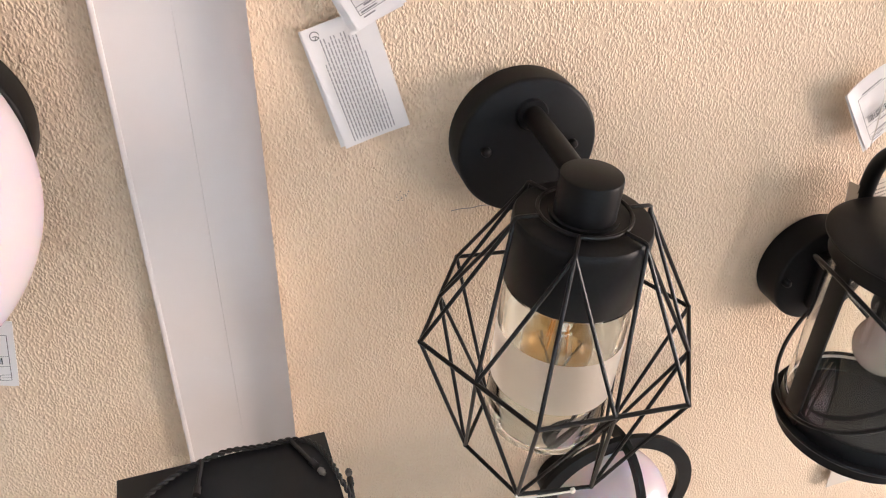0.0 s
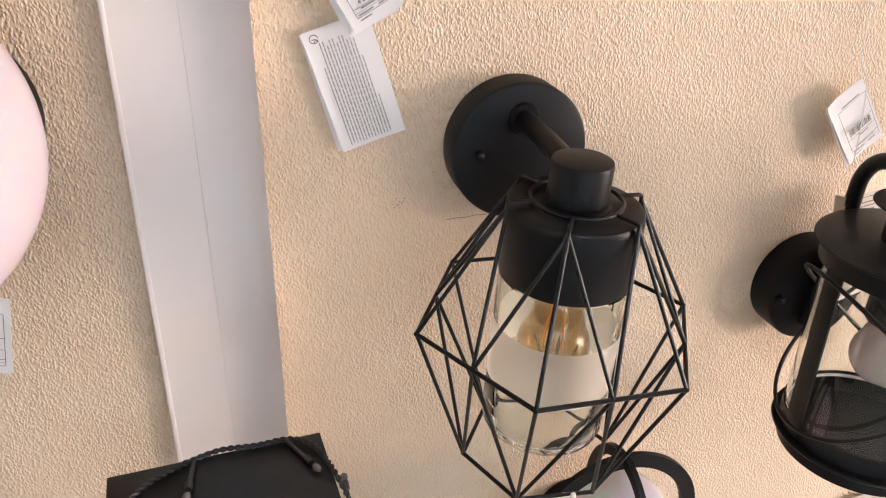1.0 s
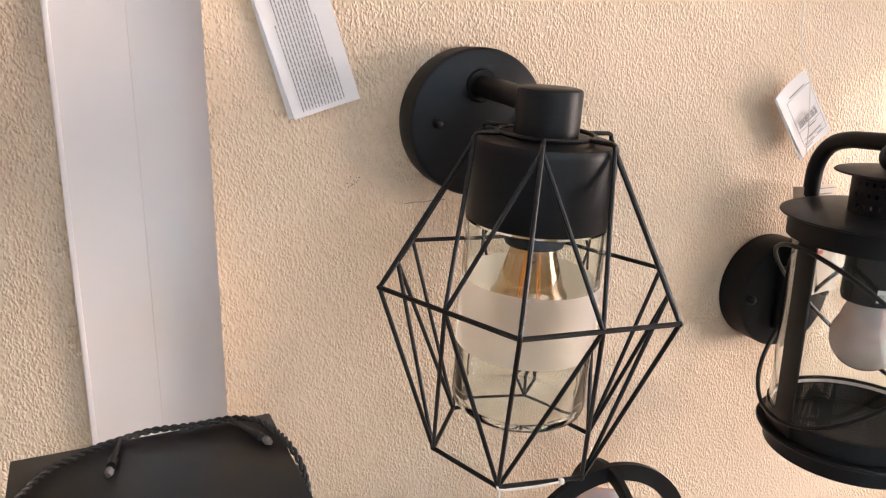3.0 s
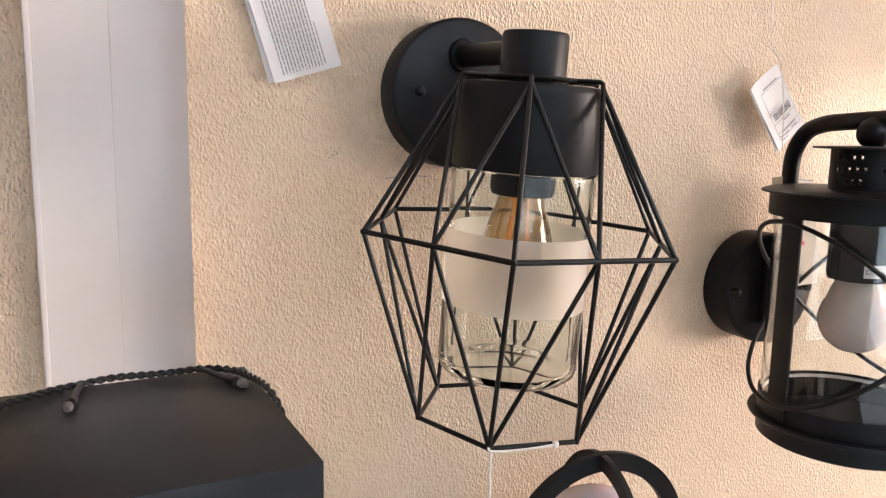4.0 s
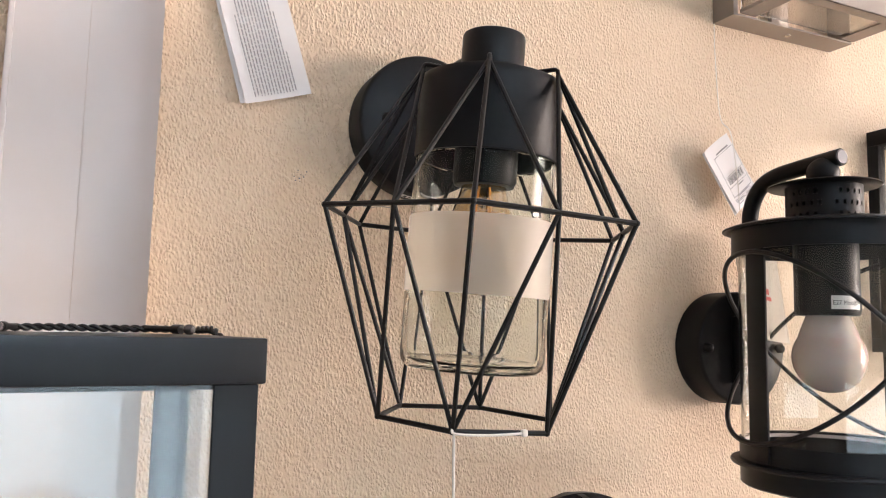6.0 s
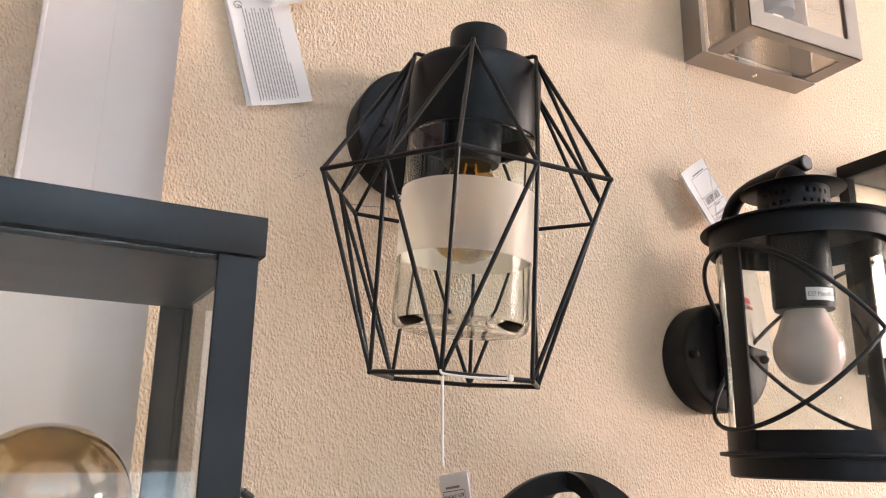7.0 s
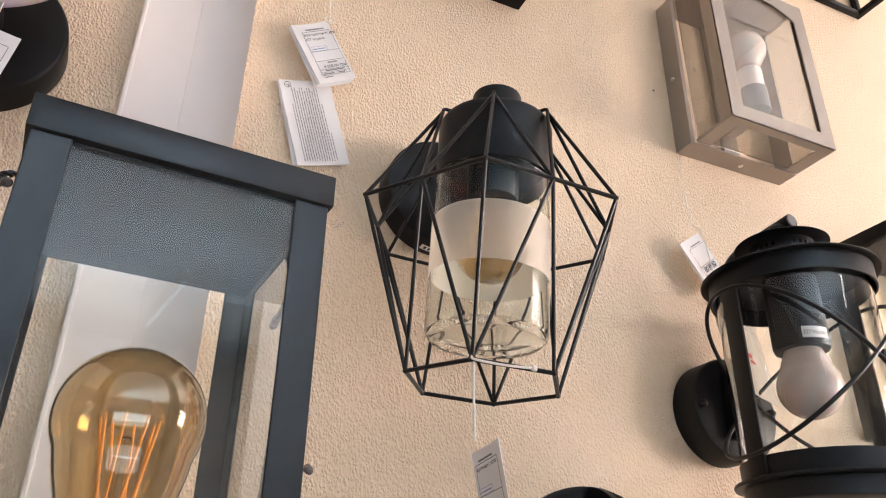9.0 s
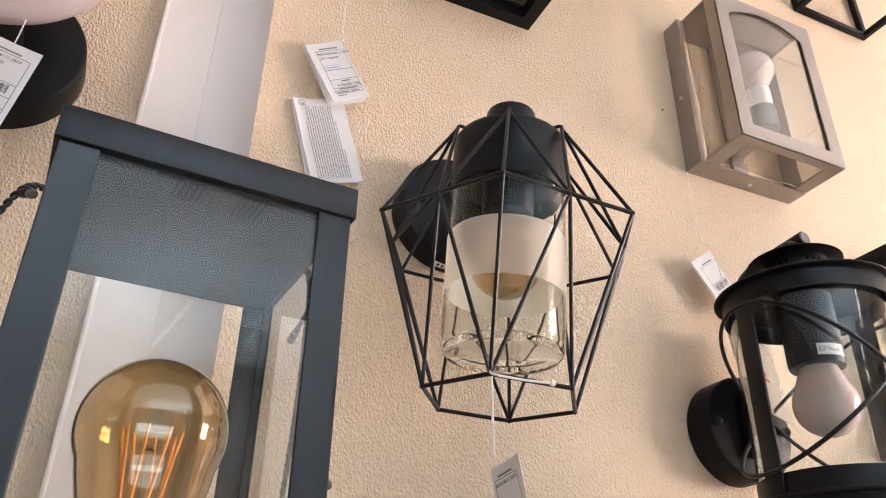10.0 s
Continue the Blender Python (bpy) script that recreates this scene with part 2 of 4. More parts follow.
slab("wall_north", -2.4, 2.6, 0.0, 0.15, 0.0, 2.9, WALL, "beige roughcast wall hung with outdoor lamps", "wall")
slab("floor", -2.55, 2.75, -3.5, 0.15, -0.1, 0.0, FLOOR, "grey tiled shop floor", "floor")
slab("wall_west", -2.55, -2.4, -3.35, 0.15, 0.0, 2.9, PLASTER, "plain plastered side wall", "wall")


def wall_with_opening(name, axis, at, thick, a0, a1, b0, b1, oz0, oz1, label):
    """A wall from a0 to a1 with a window from b0 to b1 and oz0 to oz1 through it."""
    bm = bmesh.new()
    for u0, u1, w0, w1 in ((a0, b0, 0, 2.9), (b1, a1, 0, 2.9), (b0, b1, 0, oz0), (b0, b1, oz1, 2.9)):
        if axis == "x":
            box_bm(at, at + thick, u0, u1, w0, w1, bm=bm)
        else:
            box_bm(u0, u1, at, at + thick, w0, w1, bm=bm)
    return tagged(finish(name, bm, PLASTER, smooth=False), label, "wall", kind="structure")


wall_with_opening("wall_east", "x", 2.6, 0.15, -3.35, 0.15, -1.65, -0.55, 1.3, 2.4, "plain plastered side wall with a window")
wall_with_opening("wall_south", "y", -3.50, 0.15, -2.55, 2.75, -1.9, 1.3, 0.4, 1.55, "plain plastered wall with a shop window")

# ceiling of square tiles with dark joints
bm = bmesh.new()
box_bm(-2.55, 2.75, -3.5, 0.15, 2.93, 3.05, bm=bm)
for i in range(15):
    for j in range(11):
        x, y = -2.365 + 0.355 * i, -3.425 + 0.355 * j
        box_bm(max(x + 0.004, -2.4), min(x + 0.351, 2.6), max(y + 0.004, -3.35), min(y + 0.351, 0.0), 2.9, 2.929, bm=bm)
tagged(finish("ceiling", bm, CEIL, smooth=False), "suspended ceiling of pale square tiles", "ceiling", kind="structure")


def window(name, axis, at, b0, b1, z0, z1, label):
    w = tagged(new(name), label, "window", kind="structure")
    f = 0.05
    for u0, u1, w0, w1 in ((b0, b0 + f, z0, z1), (b1 - f, b1, z0, z1), (b0 + f, b1 - f, z0, z0 + f), (b0 + f, b1 - f, z1 - f, z1), ((b0 + b1) / 2 - f / 2, (b0 + b1) / 2 + f / 2, z0 + f, z1 - f)):
        b = box_bm(at, at + 0.06, u0, u1, w0, w1, 0.004) if axis == "x" else box_bm(u0, u1, at, at + 0.06, w0, w1, 0.004)
        part("window_frame", b, TRIM, w)
    g = box_bm(at + 0.028, at + 0.032, b0 + f, b1 - f, z0 + f, z1 - f) if axis == "x" else box_bm(b0 + f, b1 - f, at + 0.028, at + 0.032, z0 + f, z1 - f)
    part("pane", g, CLEAR, w, shadow=False)
    return w


window("window_1", "x", 2.66, -1.65, -0.55, 1.3, 2.4, "white framed side window")
window("window_2", "y", -3.44, -1.9, 1.3, 0.4, 1.55, "wide white framed shop window")
tagged(finish("backdrop", box_bm(-6, 6, -7.1, -7.0, -0.5, 5), DAY_GLOW, smooth=False), "bright hazy street beyond the shop window", "backdrop", kind="structure")
tagged(finish("ground", box_bm(-40, 40, -40, 40, -0.3, -0.11), PLASTER, smooth=False), "pale paving outside the shop", "ground", kind="structure")


def ceiling_light(x, y):
    c = thing("strip_light", pose(x, y, 2.9), "white strip light hung from the ceiling on thin wires", "ceiling light", "strip lights")
    part("housing", box_bm(-0.03, 0.03, -0.28, 0.28, -0.290, -0.270, 0.004), TRIM, c)
    part("lower_tube", moved(tube([(0, -0.26, 0), (0, 0, 0), (0, 0.26, 0)], 0.008, 12), pose(0, 0, -0.299)), PANEL_GLOW, c, "glowing white tube")
    part("upper_tube", moved(tube([(0, -0.26, 0), (0, 0, 0), (0, 0.26, 0)], 0.008, 12), pose(0, 0, -0.261)), PANEL_GLOW, c, "glowing white tube")
    for y0 in (-0.2, 0.2):
        part("wire", tube([(0, y0, -0.27), (0, y0, -0.1), (0, y0, 0.0)], 0.0015, 6), CHROME, c)


# The outer three strips are unseen, added to carry the fill.
for px, py in STRIPS:
    ceiling_light(px, py)

# ceiling cassette with two slatted outlets beside a plain middle plate
vent = thing("ceiling_vent", pose(0.2975, -2.1875, 2.9), "white square air outlet with slats, in the ceiling", "air vent")
part("frame", box_bm(-0.172, 0.172, -0.172, 0.172, -0.012, 0.0, 0.003), TRIM, vent)
# A dark sheet behind each slat group stands in for the gaps' shade.
for x0 in (-0.160, 0.055):
    part("gap_shade", box_bm(x0, x0 + 0.105, -0.155, 0.155, -0.0145, -0.0125), GAP_AND_RAIL, vent)
    for k in range(5):
        part("slat", moved(box_bm(-0.0055, 0.0055, -0.153, 0.153, -0.001, 0.001), pose(x0 + 0.011 + 0.0208 * k, 0, -0.020, 0, 20)), TRIM, vent)
part("middle_plate", box_bm(-0.050, 0.050, -0.155, 0.155, -0.024, -0.016, 0.003), TRIM, vent)
tagged(finish("trim_rail", box_bm(-2.4, 2.6, -3.348, -3.29, 2.62, 2.69, 0.004), GAP_AND_RAIL), "dark rail along the top of the far wall", "rail", kind="structure")

# ---- cable trunking on the wall: a shallow bowed white cover ----
def trunking():
    t = tagged(new("trim_trunking"), "white plastic cable trunking with a curved side, on the wall", "trunking", kind="structure")
    n = 24

    def bow(u0, u1, x0, x1, z0, z1):
        bm = bmesh.new()
        prof = []
        for i in range(n + 1):
            u = u0 + (u1 - u0) * i / n
            y = -0.007 - 0.003 * max(0.0, (u - 0.5) * 2) - 0.017 * max(0.0, (u - 0.5) * 2) ** 5
            prof.append((x0 + (x1 - x0) * u, y))
        prof = [(prof[0][0], -0.0005)] + prof + [(prof[-1][0], -0.0005)]
        rows = [[bm.verts.new((x, y, z)) for x, y in prof] for z in (z0, z1)]
        for i in range(len(prof) - 1):
            bm.faces.new((rows[0][i], rows[0][i + 1], rows[1][i + 1], rows[1][i]))
        bm.faces.new(rows[0])
        bm.faces.new(rows[1][::-1])
        return bm
    part("cover", bow(0.0, 0.4990, -0.2475, -0.149, 0.0, 2.9), TRIM, t)
    part("cover", bow(0.5012, 1.0, -0.2475, -0.149, 0.0, 2.9), TRIM, t)
    part("flange", box_bm(-0.2515, -0.2474, -0.0085, -0.0004, 0.0, 2.9, 0.001), TRIM, t)
    return t


trunking()


# ---- bulbs and small fittings ----
def bulb_profile(r, length, neck, sweep=0.70):
    """A pear bulb, its crown at z = 0 and its neck at z = length."""
    pts = []
    for i in range(19):
        a = math.pi * sweep * i / 18
        pts.append((r * math.sin(a), r - r * math.cos(a)))
    r1, z1 = pts[-1]
    for i in range(1, 11):
        s = i / 10
        e = s * s * (3 - 2 * s)
        slope = (1 - s) ** 2
        pts.append((r1 + (neck - r1) * (0.55 * s + 0.45 * e), z1 + (length - z1) * s))
    pts[0] = (0.0, 0.0)
    return pts


def hollow(profile, wall=0.0008):
    """The profile of a thin-walled glass body, out and back along the inside."""
    inner = [(max(0.0, r - wall), z + (wall if r < 1e-6 else 0)) for r, z in profile]
    return profile + inner[::-1]


def dome_screw(parent, m, r=0.0042, long=0.006):
    return part("screw", moved(lathe([(0.0, long), (r * 0.55, long * 0.93), (r * 0.9, long * 0.7), (r, long * 0.4), (r, 0.0), (0, 0)], 20), m), BLACK, parent, "small black domed cap screw")


BACK = pose(0, 0, 0, 90)  # turns a lathed body's axis from z to the room side of the wall


def wall_plate(parent, cx, cz, r, deep, name="wall_plate"):
    prof = [(0, 0.0004), (r, 0.0004), (r, deep - 0.003), (r - 0.001, deep - 0.001), (r - 0.003, deep), (0, deep)]
    return part(name, moved(lathe(prof, 96), pose(cx, 0, cz) @ BACK), BLACK, parent)


# ---- the cage lamp ----
def cage_lamp():
    lamp = thing("cage_wall_lamp", pose(0, 0, 0), "black wall lamp with geometric wire cage and glass cylinder", "wall lamp")
    wall_plate(lamp, 0.0645, 1.8865, 0.0605, 0.030)
    for x in (0.027, 0.103):
        dome_screw(lamp, pose(x, -0.0298, 1.8875) @ BACK)
    # the head leans slightly towards the room
    axis = Vector((0.035, -0.052, 1)).normalized()
    side = Vector((1, 0, 0))
    side = (side - axis * side.dot(axis)).normalized()
    fwd = axis.cross(side)
    head = Matrix(((side.x, fwd.x, axis.x, 0.0590), (side.y, fwd.y, axis.y, -0.1400), (side.z, fwd.z, axis.z, 1.7885), (0, 0, 0, 1)))

    def at(*p):
        return head @ Vector(p)

    elbow = at(0, 0, 0.121)
    start = Vector((0.0645, -0.029, 1.917))
    part("arm", tube(spline([start, start + Vector((0, -0.012, -0.001)), start.lerp(elbow, 0.5) + Vector((0, 0, 0.001)), elbow], 8), 0.0088, 20), BLACK, lamp)
    part("collar", moved(lathe([(0, 0.004), (0.0125, 0.004), (0.0135, 0.002), (0.0135, -0.001), (0, -0.001)], 32), pose(0.0645, -0.0296, 1.917) @ BACK), BLACK, lamp)
    cap = [(0, 0.135), (0.0205, 0.135), (0.0218, 0.1343), (0.0224, 0.1325), (0.0224, 0.1035), (0.0252, 0.1035), (0.0252, 0.1012), (0, 0.1012)]
    part("cap", moved(lathe(cap, 64), head), BLACK, lamp)
    shade = [(0, 0.101), (0.0465, 0.101), (0.0490, 0.1002), (0.0502, 0.098), (0.0505, 0.095), (0.0505, 0.0450), (0.0500, 0.0440), (0.0478, 0.0440), (0.0478, 0.060), (0, 0.062)]
    part("shade", moved(lathe(shade, 96), head), BLACK, lamp)
    part("socket", moved(lathe([(0, 0.09), (0.022, 0.09), (0.0225, 0.030), (0.021, 0.0260), (0.016, 0.0255), (0, 0.0255)], 48), head), BLACK, lamp)
    # glass jar with a thick greenish foot
    o, i = 0.0500, 0.0468
    jar = [(o - 0.0015, 0.0436), (o, 0.0425), (o, -0.093), (o - 0.0012, -0.0975), (o - 0.0045, -0.1008), (o - 0.009, -0.1015), (0.034, -0.1003), (0, -0.1000),
           (0, -0.0955), (i - 0.008, -0.0955), (i - 0.002, -0.0940), (i, -0.090), (i, 0.0425), (o - 0.0015, 0.0436)]
    g = part("glass_jar", moved(lathe(jar, 96), head), THICK, lamp, "clear thick-bottomed glass cylinder", shadow=False)
    band = [(o + 0.0004, 0.0015), (o + 0.0004, -0.0495), (o + 0.0001, -0.050), (o + 0.0001, 0.002)]
    finish("frosted_band", moved(lathe(band, 96, True), head), FROST, g, "frosted white band round the glass", shadow=False)
    # gold filament bulb, cap upwards
    b = part("bulb", moved(lathe(hollow(bulb_profile(0.0295, 0.078, 0.0155)), 48), head @ pose(0, 0, -0.051)), AMBER, lamp, "gold-tinted filament bulb", shadow=False)
    finish("stem", moved(lathe([(0, 0.045), (0.010, 0.045), (0.006, 0.036), (0.003, 0.012), (0, 0.010)], 20), head), CLEAR, b, shadow=False)
    for k in range(4):
        a = math.pi / 2 * k + 0.4
        finish("filament", moved(tube([(0.005 * math.cos(a), 0.005 * math.sin(a), 0.026), (0.011 * math.cos(a), 0.011 * math.sin(a), -0.022)], 0.0008, 6), head), FILAMENT, b)
    # the cage: a hexagon at mid height, spokes from six top and six bottom nodes
    R, ZB, RB, ZT, RT, SB = 0.1132, -0.1345, 0.0640, 0.1005, 0.0525, -5.0
    wr = 0.0016

    def node(r, z, deg):
        return Vector((r * math.cos(radians(deg)), r * math.sin(radians(deg)), z))

    def bar(name, a, b, r=wr):
        part(name, moved(tube([a, a.lerp(b, 0.5), b], r, 8), head), WIRE, lamp)

    part("cage_ring", moved(tube([node(0.0335, 0.1045, a) for a in range(0, 360, 6)], wr, 8, True), head), WIRE, lamp)
    for k in range(6):
        a = 60 * k
        v, w = node(R, 0, a), node(R, 0, a + 60)
        top, low = node(RT, ZT, a), node(RB, ZB, a + SB)
        mid0, mid1 = (v + node(R, 0, a - 60)) / 2, (v + w) / 2
        prong = [node(0.0335, 0.1045, a), node(0.042, 0.1045, a), node(0.0500, 0.1045, a), node(0.0520, 0.1035, a), node(0.0528, 0.1000, a)]
        part("cage_prong", moved(tube(prong, wr, 8), head), WIRE, lamp)
        bar("upper_strut", top, v)
        bar("upper_strut", top, mid0)
        bar("upper_strut", top, mid1)
        bar("middle_bar", v, w, wr * 1.1)
        bar("lower_strut", low, v)
        bar("lower_strut", low, mid0)
        bar("lower_strut", low, mid1)
        bar("bottom_bar", low, node(RB, ZB, a + 60 + SB), wr * 1.1)
        for p in (v, low):
            d = bmesh.new()
            bmesh.ops.create_icosphere(d, subdivisions=2, radius=wr * 1.35)
            part("weld", moved(d, head @ Matrix.Translation(p)), WIRE, lamp)
    return lamp, at


cage, on_head = cage_lamp()


# ---- cards and price tags ----
def bars(parent, name, rows, mat, z=0.0006):
    bm = bmesh.new()
    for x, y, w, h in rows:
        rect(bm, x, y, w, h, z)
    return part(name, bm, mat, parent, smooth=False)


def printed_card():
    w, h = 0.055, 0.101
    card = thing("printed_card", facing((-0.1128, -0.0045, 1.9865), (0.0488, 0, 0.0150), (0.032, 0, -0.096)), "white card with small printed lines, stuck on the wall", "card")
    part("sheet", sheet(w, h, 0.0005, 0.0016, 0.0006), PAPER, card)
    part("under_sheet", moved(sheet(w, h - 0.002, 0.0004, 0.001, 0.0003), pose(-0.0016, -0.0006, -0.0016, 0, 0, -1.2)), PAPER, card)
    rng = random.Random(4)
    # the lines run along the long side of the card, word by word
    bm = bmesh.new()
    for k in range(14):
        x = 0.0085 + k * 0.00262
        y, stop = (-0.030 if k < 1 else -0.0105 - 0.004 * (k % 3 == 0)), -h + 0.004
        if k > 11:
            y = -0.030 if k == 12 else -0.064
        while y > stop:
            long = rng.uniform(0.0018, 0.0062)
            rect(bm, x, max(stop, y - long), 0.00088, min(long, y - stop), 0.0022)
            y -= long + 0.0008
    part("small_print", bm, GREY_INK, card, smooth=False)
    # round mark with an arrow in it
    bm = bmesh.new()
    for i in range(28):
        a, b = [2 * math.pi * q / 28 * 0.93 for q in (i, i + 1)]
        bm.faces.new([bm.verts.new((0.0085 + r * math.cos(t), -0.0065 + r * math.sin(t), 0.0022)) for r, t in ((0.0036, a), (0.0036, b), (0.0030, b), (0.0030, a))])
    for a0 in (0.5, 1.6, 2.7):
        d = Vector((math.cos(a0 + 2.6), math.sin(a0 + 2.6)))
        n = Vector((-d.y, d.x)) * 0.0003
        c = Vector((0.0085, -0.0065)) + Vector((0.0012, -0.0004))
        bm.faces.new([bm.verts.new((*q, 0.0022)) for q in (c - n, c + n, c + d * 0.003 + n, c + d * 0.003 - n)])
    part("round_mark", bm, INK, card, smooth=False)
    return card


printed_card()


def price_tag(name, m, w, h, label, lines, price, leaves=3, barcode=False, curl=0.002, blue=True):
    """A price tag of several leaves with a ruled table, a barcode or a stamp, and its price."""
    tag = thing(name, m, label, "price tag", "price tags")
    part("leaf", sheet(w, h, 0.0004, curl, 0.0015), PAPER, tag)
    for k in range(1, leaves):
        part("leaf", moved(sheet(w, h, 0.0004, curl, 0.0015), pose(-0.0011 * k, -0.0006 * k, -0.0011 * k, 0, 0, -1.3 * k)), PAPER, tag)
    up = curl + 0.0019
    bars(tag, "table_rule", [(w * 0.16, -h * 0.17, 0.0004, -h * 0.72), (w * 0.92, -h * 0.17, 0.0004, -h * 0.72), (w * 0.16, -h * 0.17, w * 0.76, 0.0004), (w * 0.16, -h * 0.50, w * 0.76, 0.0004),
                             (w * 0.16, -h * 0.66, w * 0.76, 0.0004), (w * 0.16, -h * 0.80, w * 0.76, 0.0004), (w * 0.16, -h * 0.845, w * 0.76, 0.0003), (w * 0.16, -h * 0.89, w * 0.76, 0.0004)], INK, up)
    bars(tag, "heading_bar", [(w * 0.28, -h * 0.145, w * 0.5, h * 0.022)], GREY_INK, up)
    for k, line in enumerate(lines):
        words("printed_words", line, h * 0.058, Matrix.Translation((w * 0.18, -h * (0.235 + 0.075 * k), up)), INK, tag, 0.95)
    bars(tag, "small_print", [(w * 0.45, -h * 0.70, w * 0.26, h * 0.020), (w * 0.30, -h * 0.825, w * 0.5, h * 0.018), (w * 0.2, -h * 0.875, w * 0.3, h * 0.016), (w * 0.6, -h * 0.875, w * 0.2, h * 0.016), (w * 0.2, -h * 0.925, w * 0.22, h * 0.014)], GREY_INK, up)
    words("price", price, h * 0.066, Matrix.Translation((w * 0.30, -h * 0.775, up)), INK, tag)
    if barcode:
        rng, bm, x = random.Random(9), bmesh.new(), w * 0.24
        while x < w * 0.84:
            d = rng.choice((0.0003, 0.0005, 0.0008))
            rect(bm, x, -h * 0.62, d, h * 0.105, up)
            x += d + rng.choice((0.0003, 0.0005))
        part("barcode", bm, INK, tag, smooth=False)
    elif blue:
        bm = bmesh.new()
        for q in ((w * 0.2, -h * 0.49, w * 0.42, 0.0003), (w * 0.2, -h * 0.42, w * 0.42, 0.0003), (w * 0.2, -h * 0.49, 0.0003, h * 0.07), (w * 0.62, -h * 0.49, 0.0003, h * 0.07), (w * 0.24, -h * 0.462, w * 0.34, h * 0.012)):
            rect(bm, *q, up)
        part("stamp", bm, BLUE_INK, tag, smooth=False)
    return tag


price_tag("price_tag", facing((-0.1094, -0.012, 2.0536), (0.0375, 0, 0.0215), (0.0395, 0, -0.0650)), 0.044, 0.076, "white paper price tag of several leaves, hanging by a string",
          ("Бра вуличне/1 60W", "E27 чорний"), "4 658,00 грн")
tagged(finish("tag_string", tube(spline([(-0.0695, -0.0145, 2.0745), (-0.066, -0.010, 2.083), (-0.067, -0.004, 2.105), (-0.0665, -0.003, 2.20), (-0.066, -0.003, 2.60)], 8), 0.0006, 6), STRING), "thin white string against the wall", "string")
tagged(finish("string_loop", tube([(-0.068 + 0.006 * math.cos(a / 12 * math.tau), -0.0150, 2.076 + 0.004 * math.sin(a / 12 * math.tau)) for a in range(12)], 0.0005, 6, True), STRING), "loop of white string through a price tag", "string")

price_tag("price_tag", facing((0.3790, -0.0170, 1.9017), (0.037, 0.005, 0.027), (0.045, 0.0007, -0.0586)), 0.046, 0.074, "white bent paper price tag hanging by a string", (), "", 2, True, 0.003)
tagged(finish("tag_string", tube(spline([(0.4255, -0.0220, 1.846), (0.4205, -0.0245, 1.88), (0.4155, -0.0215, 1.927), (0.4165, -0.006, 1.95), (0.414, -0.003, 2.02), (0.4135, -0.003, 2.053)], 8), 0.0006, 6), STRING), "thin white string hanging from the steel lamp", "string")

# the cage lamp's own tag, hanging below it from a white tie
knot = on_head(0.0640 * math.cos(radians(235)), 0.0640 * math.sin(radians(235)), -0.1345)
tie_end = on_head(0.0100, -0.0565, -0.1345)
tagged(finish("tag_string", tube(spline([knot + Vector((0.001, 0, -0.001)), knot + Vector((0.0012, 0, -0.025)), knot + Vector((0.0022, 0.0005, -0.057))], 8), 0.0009, 6), STRING), "white string hanging from the cage", "string")
tagged(finish("cable_tie", tube(spline([knot + Vector((-0.001, -0.001, 0.002)), knot + Vector((0.001, -0.003, -0.001)), knot.lerp(tie_end, 0.5) + Vector((0, -0.0028, -0.0014)), tie_end + Vector((0, -0.0026, 0))], 8), 0.0009, 6), STRING), "white tie wound along the bottom bar of the cage", "cable tie")
tagged(finish("tie_knot", box_bm(tie_end.x - 0.002, tie_end.x + 0.002, tie_end.y - 0.004, tie_end.y - 0.0005, tie_end.z - 0.002, tie_end.z + 0.0025, 0.001), STRING), "small white knot on the cage", "knot")
price_tag("price_tag", facing((0.0245, -0.174, 1.590), (0.06, -0.90, 0.12), (0.10, 0.10, -0.97)), 0.034, 0.062, "white paper price tag hanging below the cage", ("вуличне/1 60W",), "", 2)


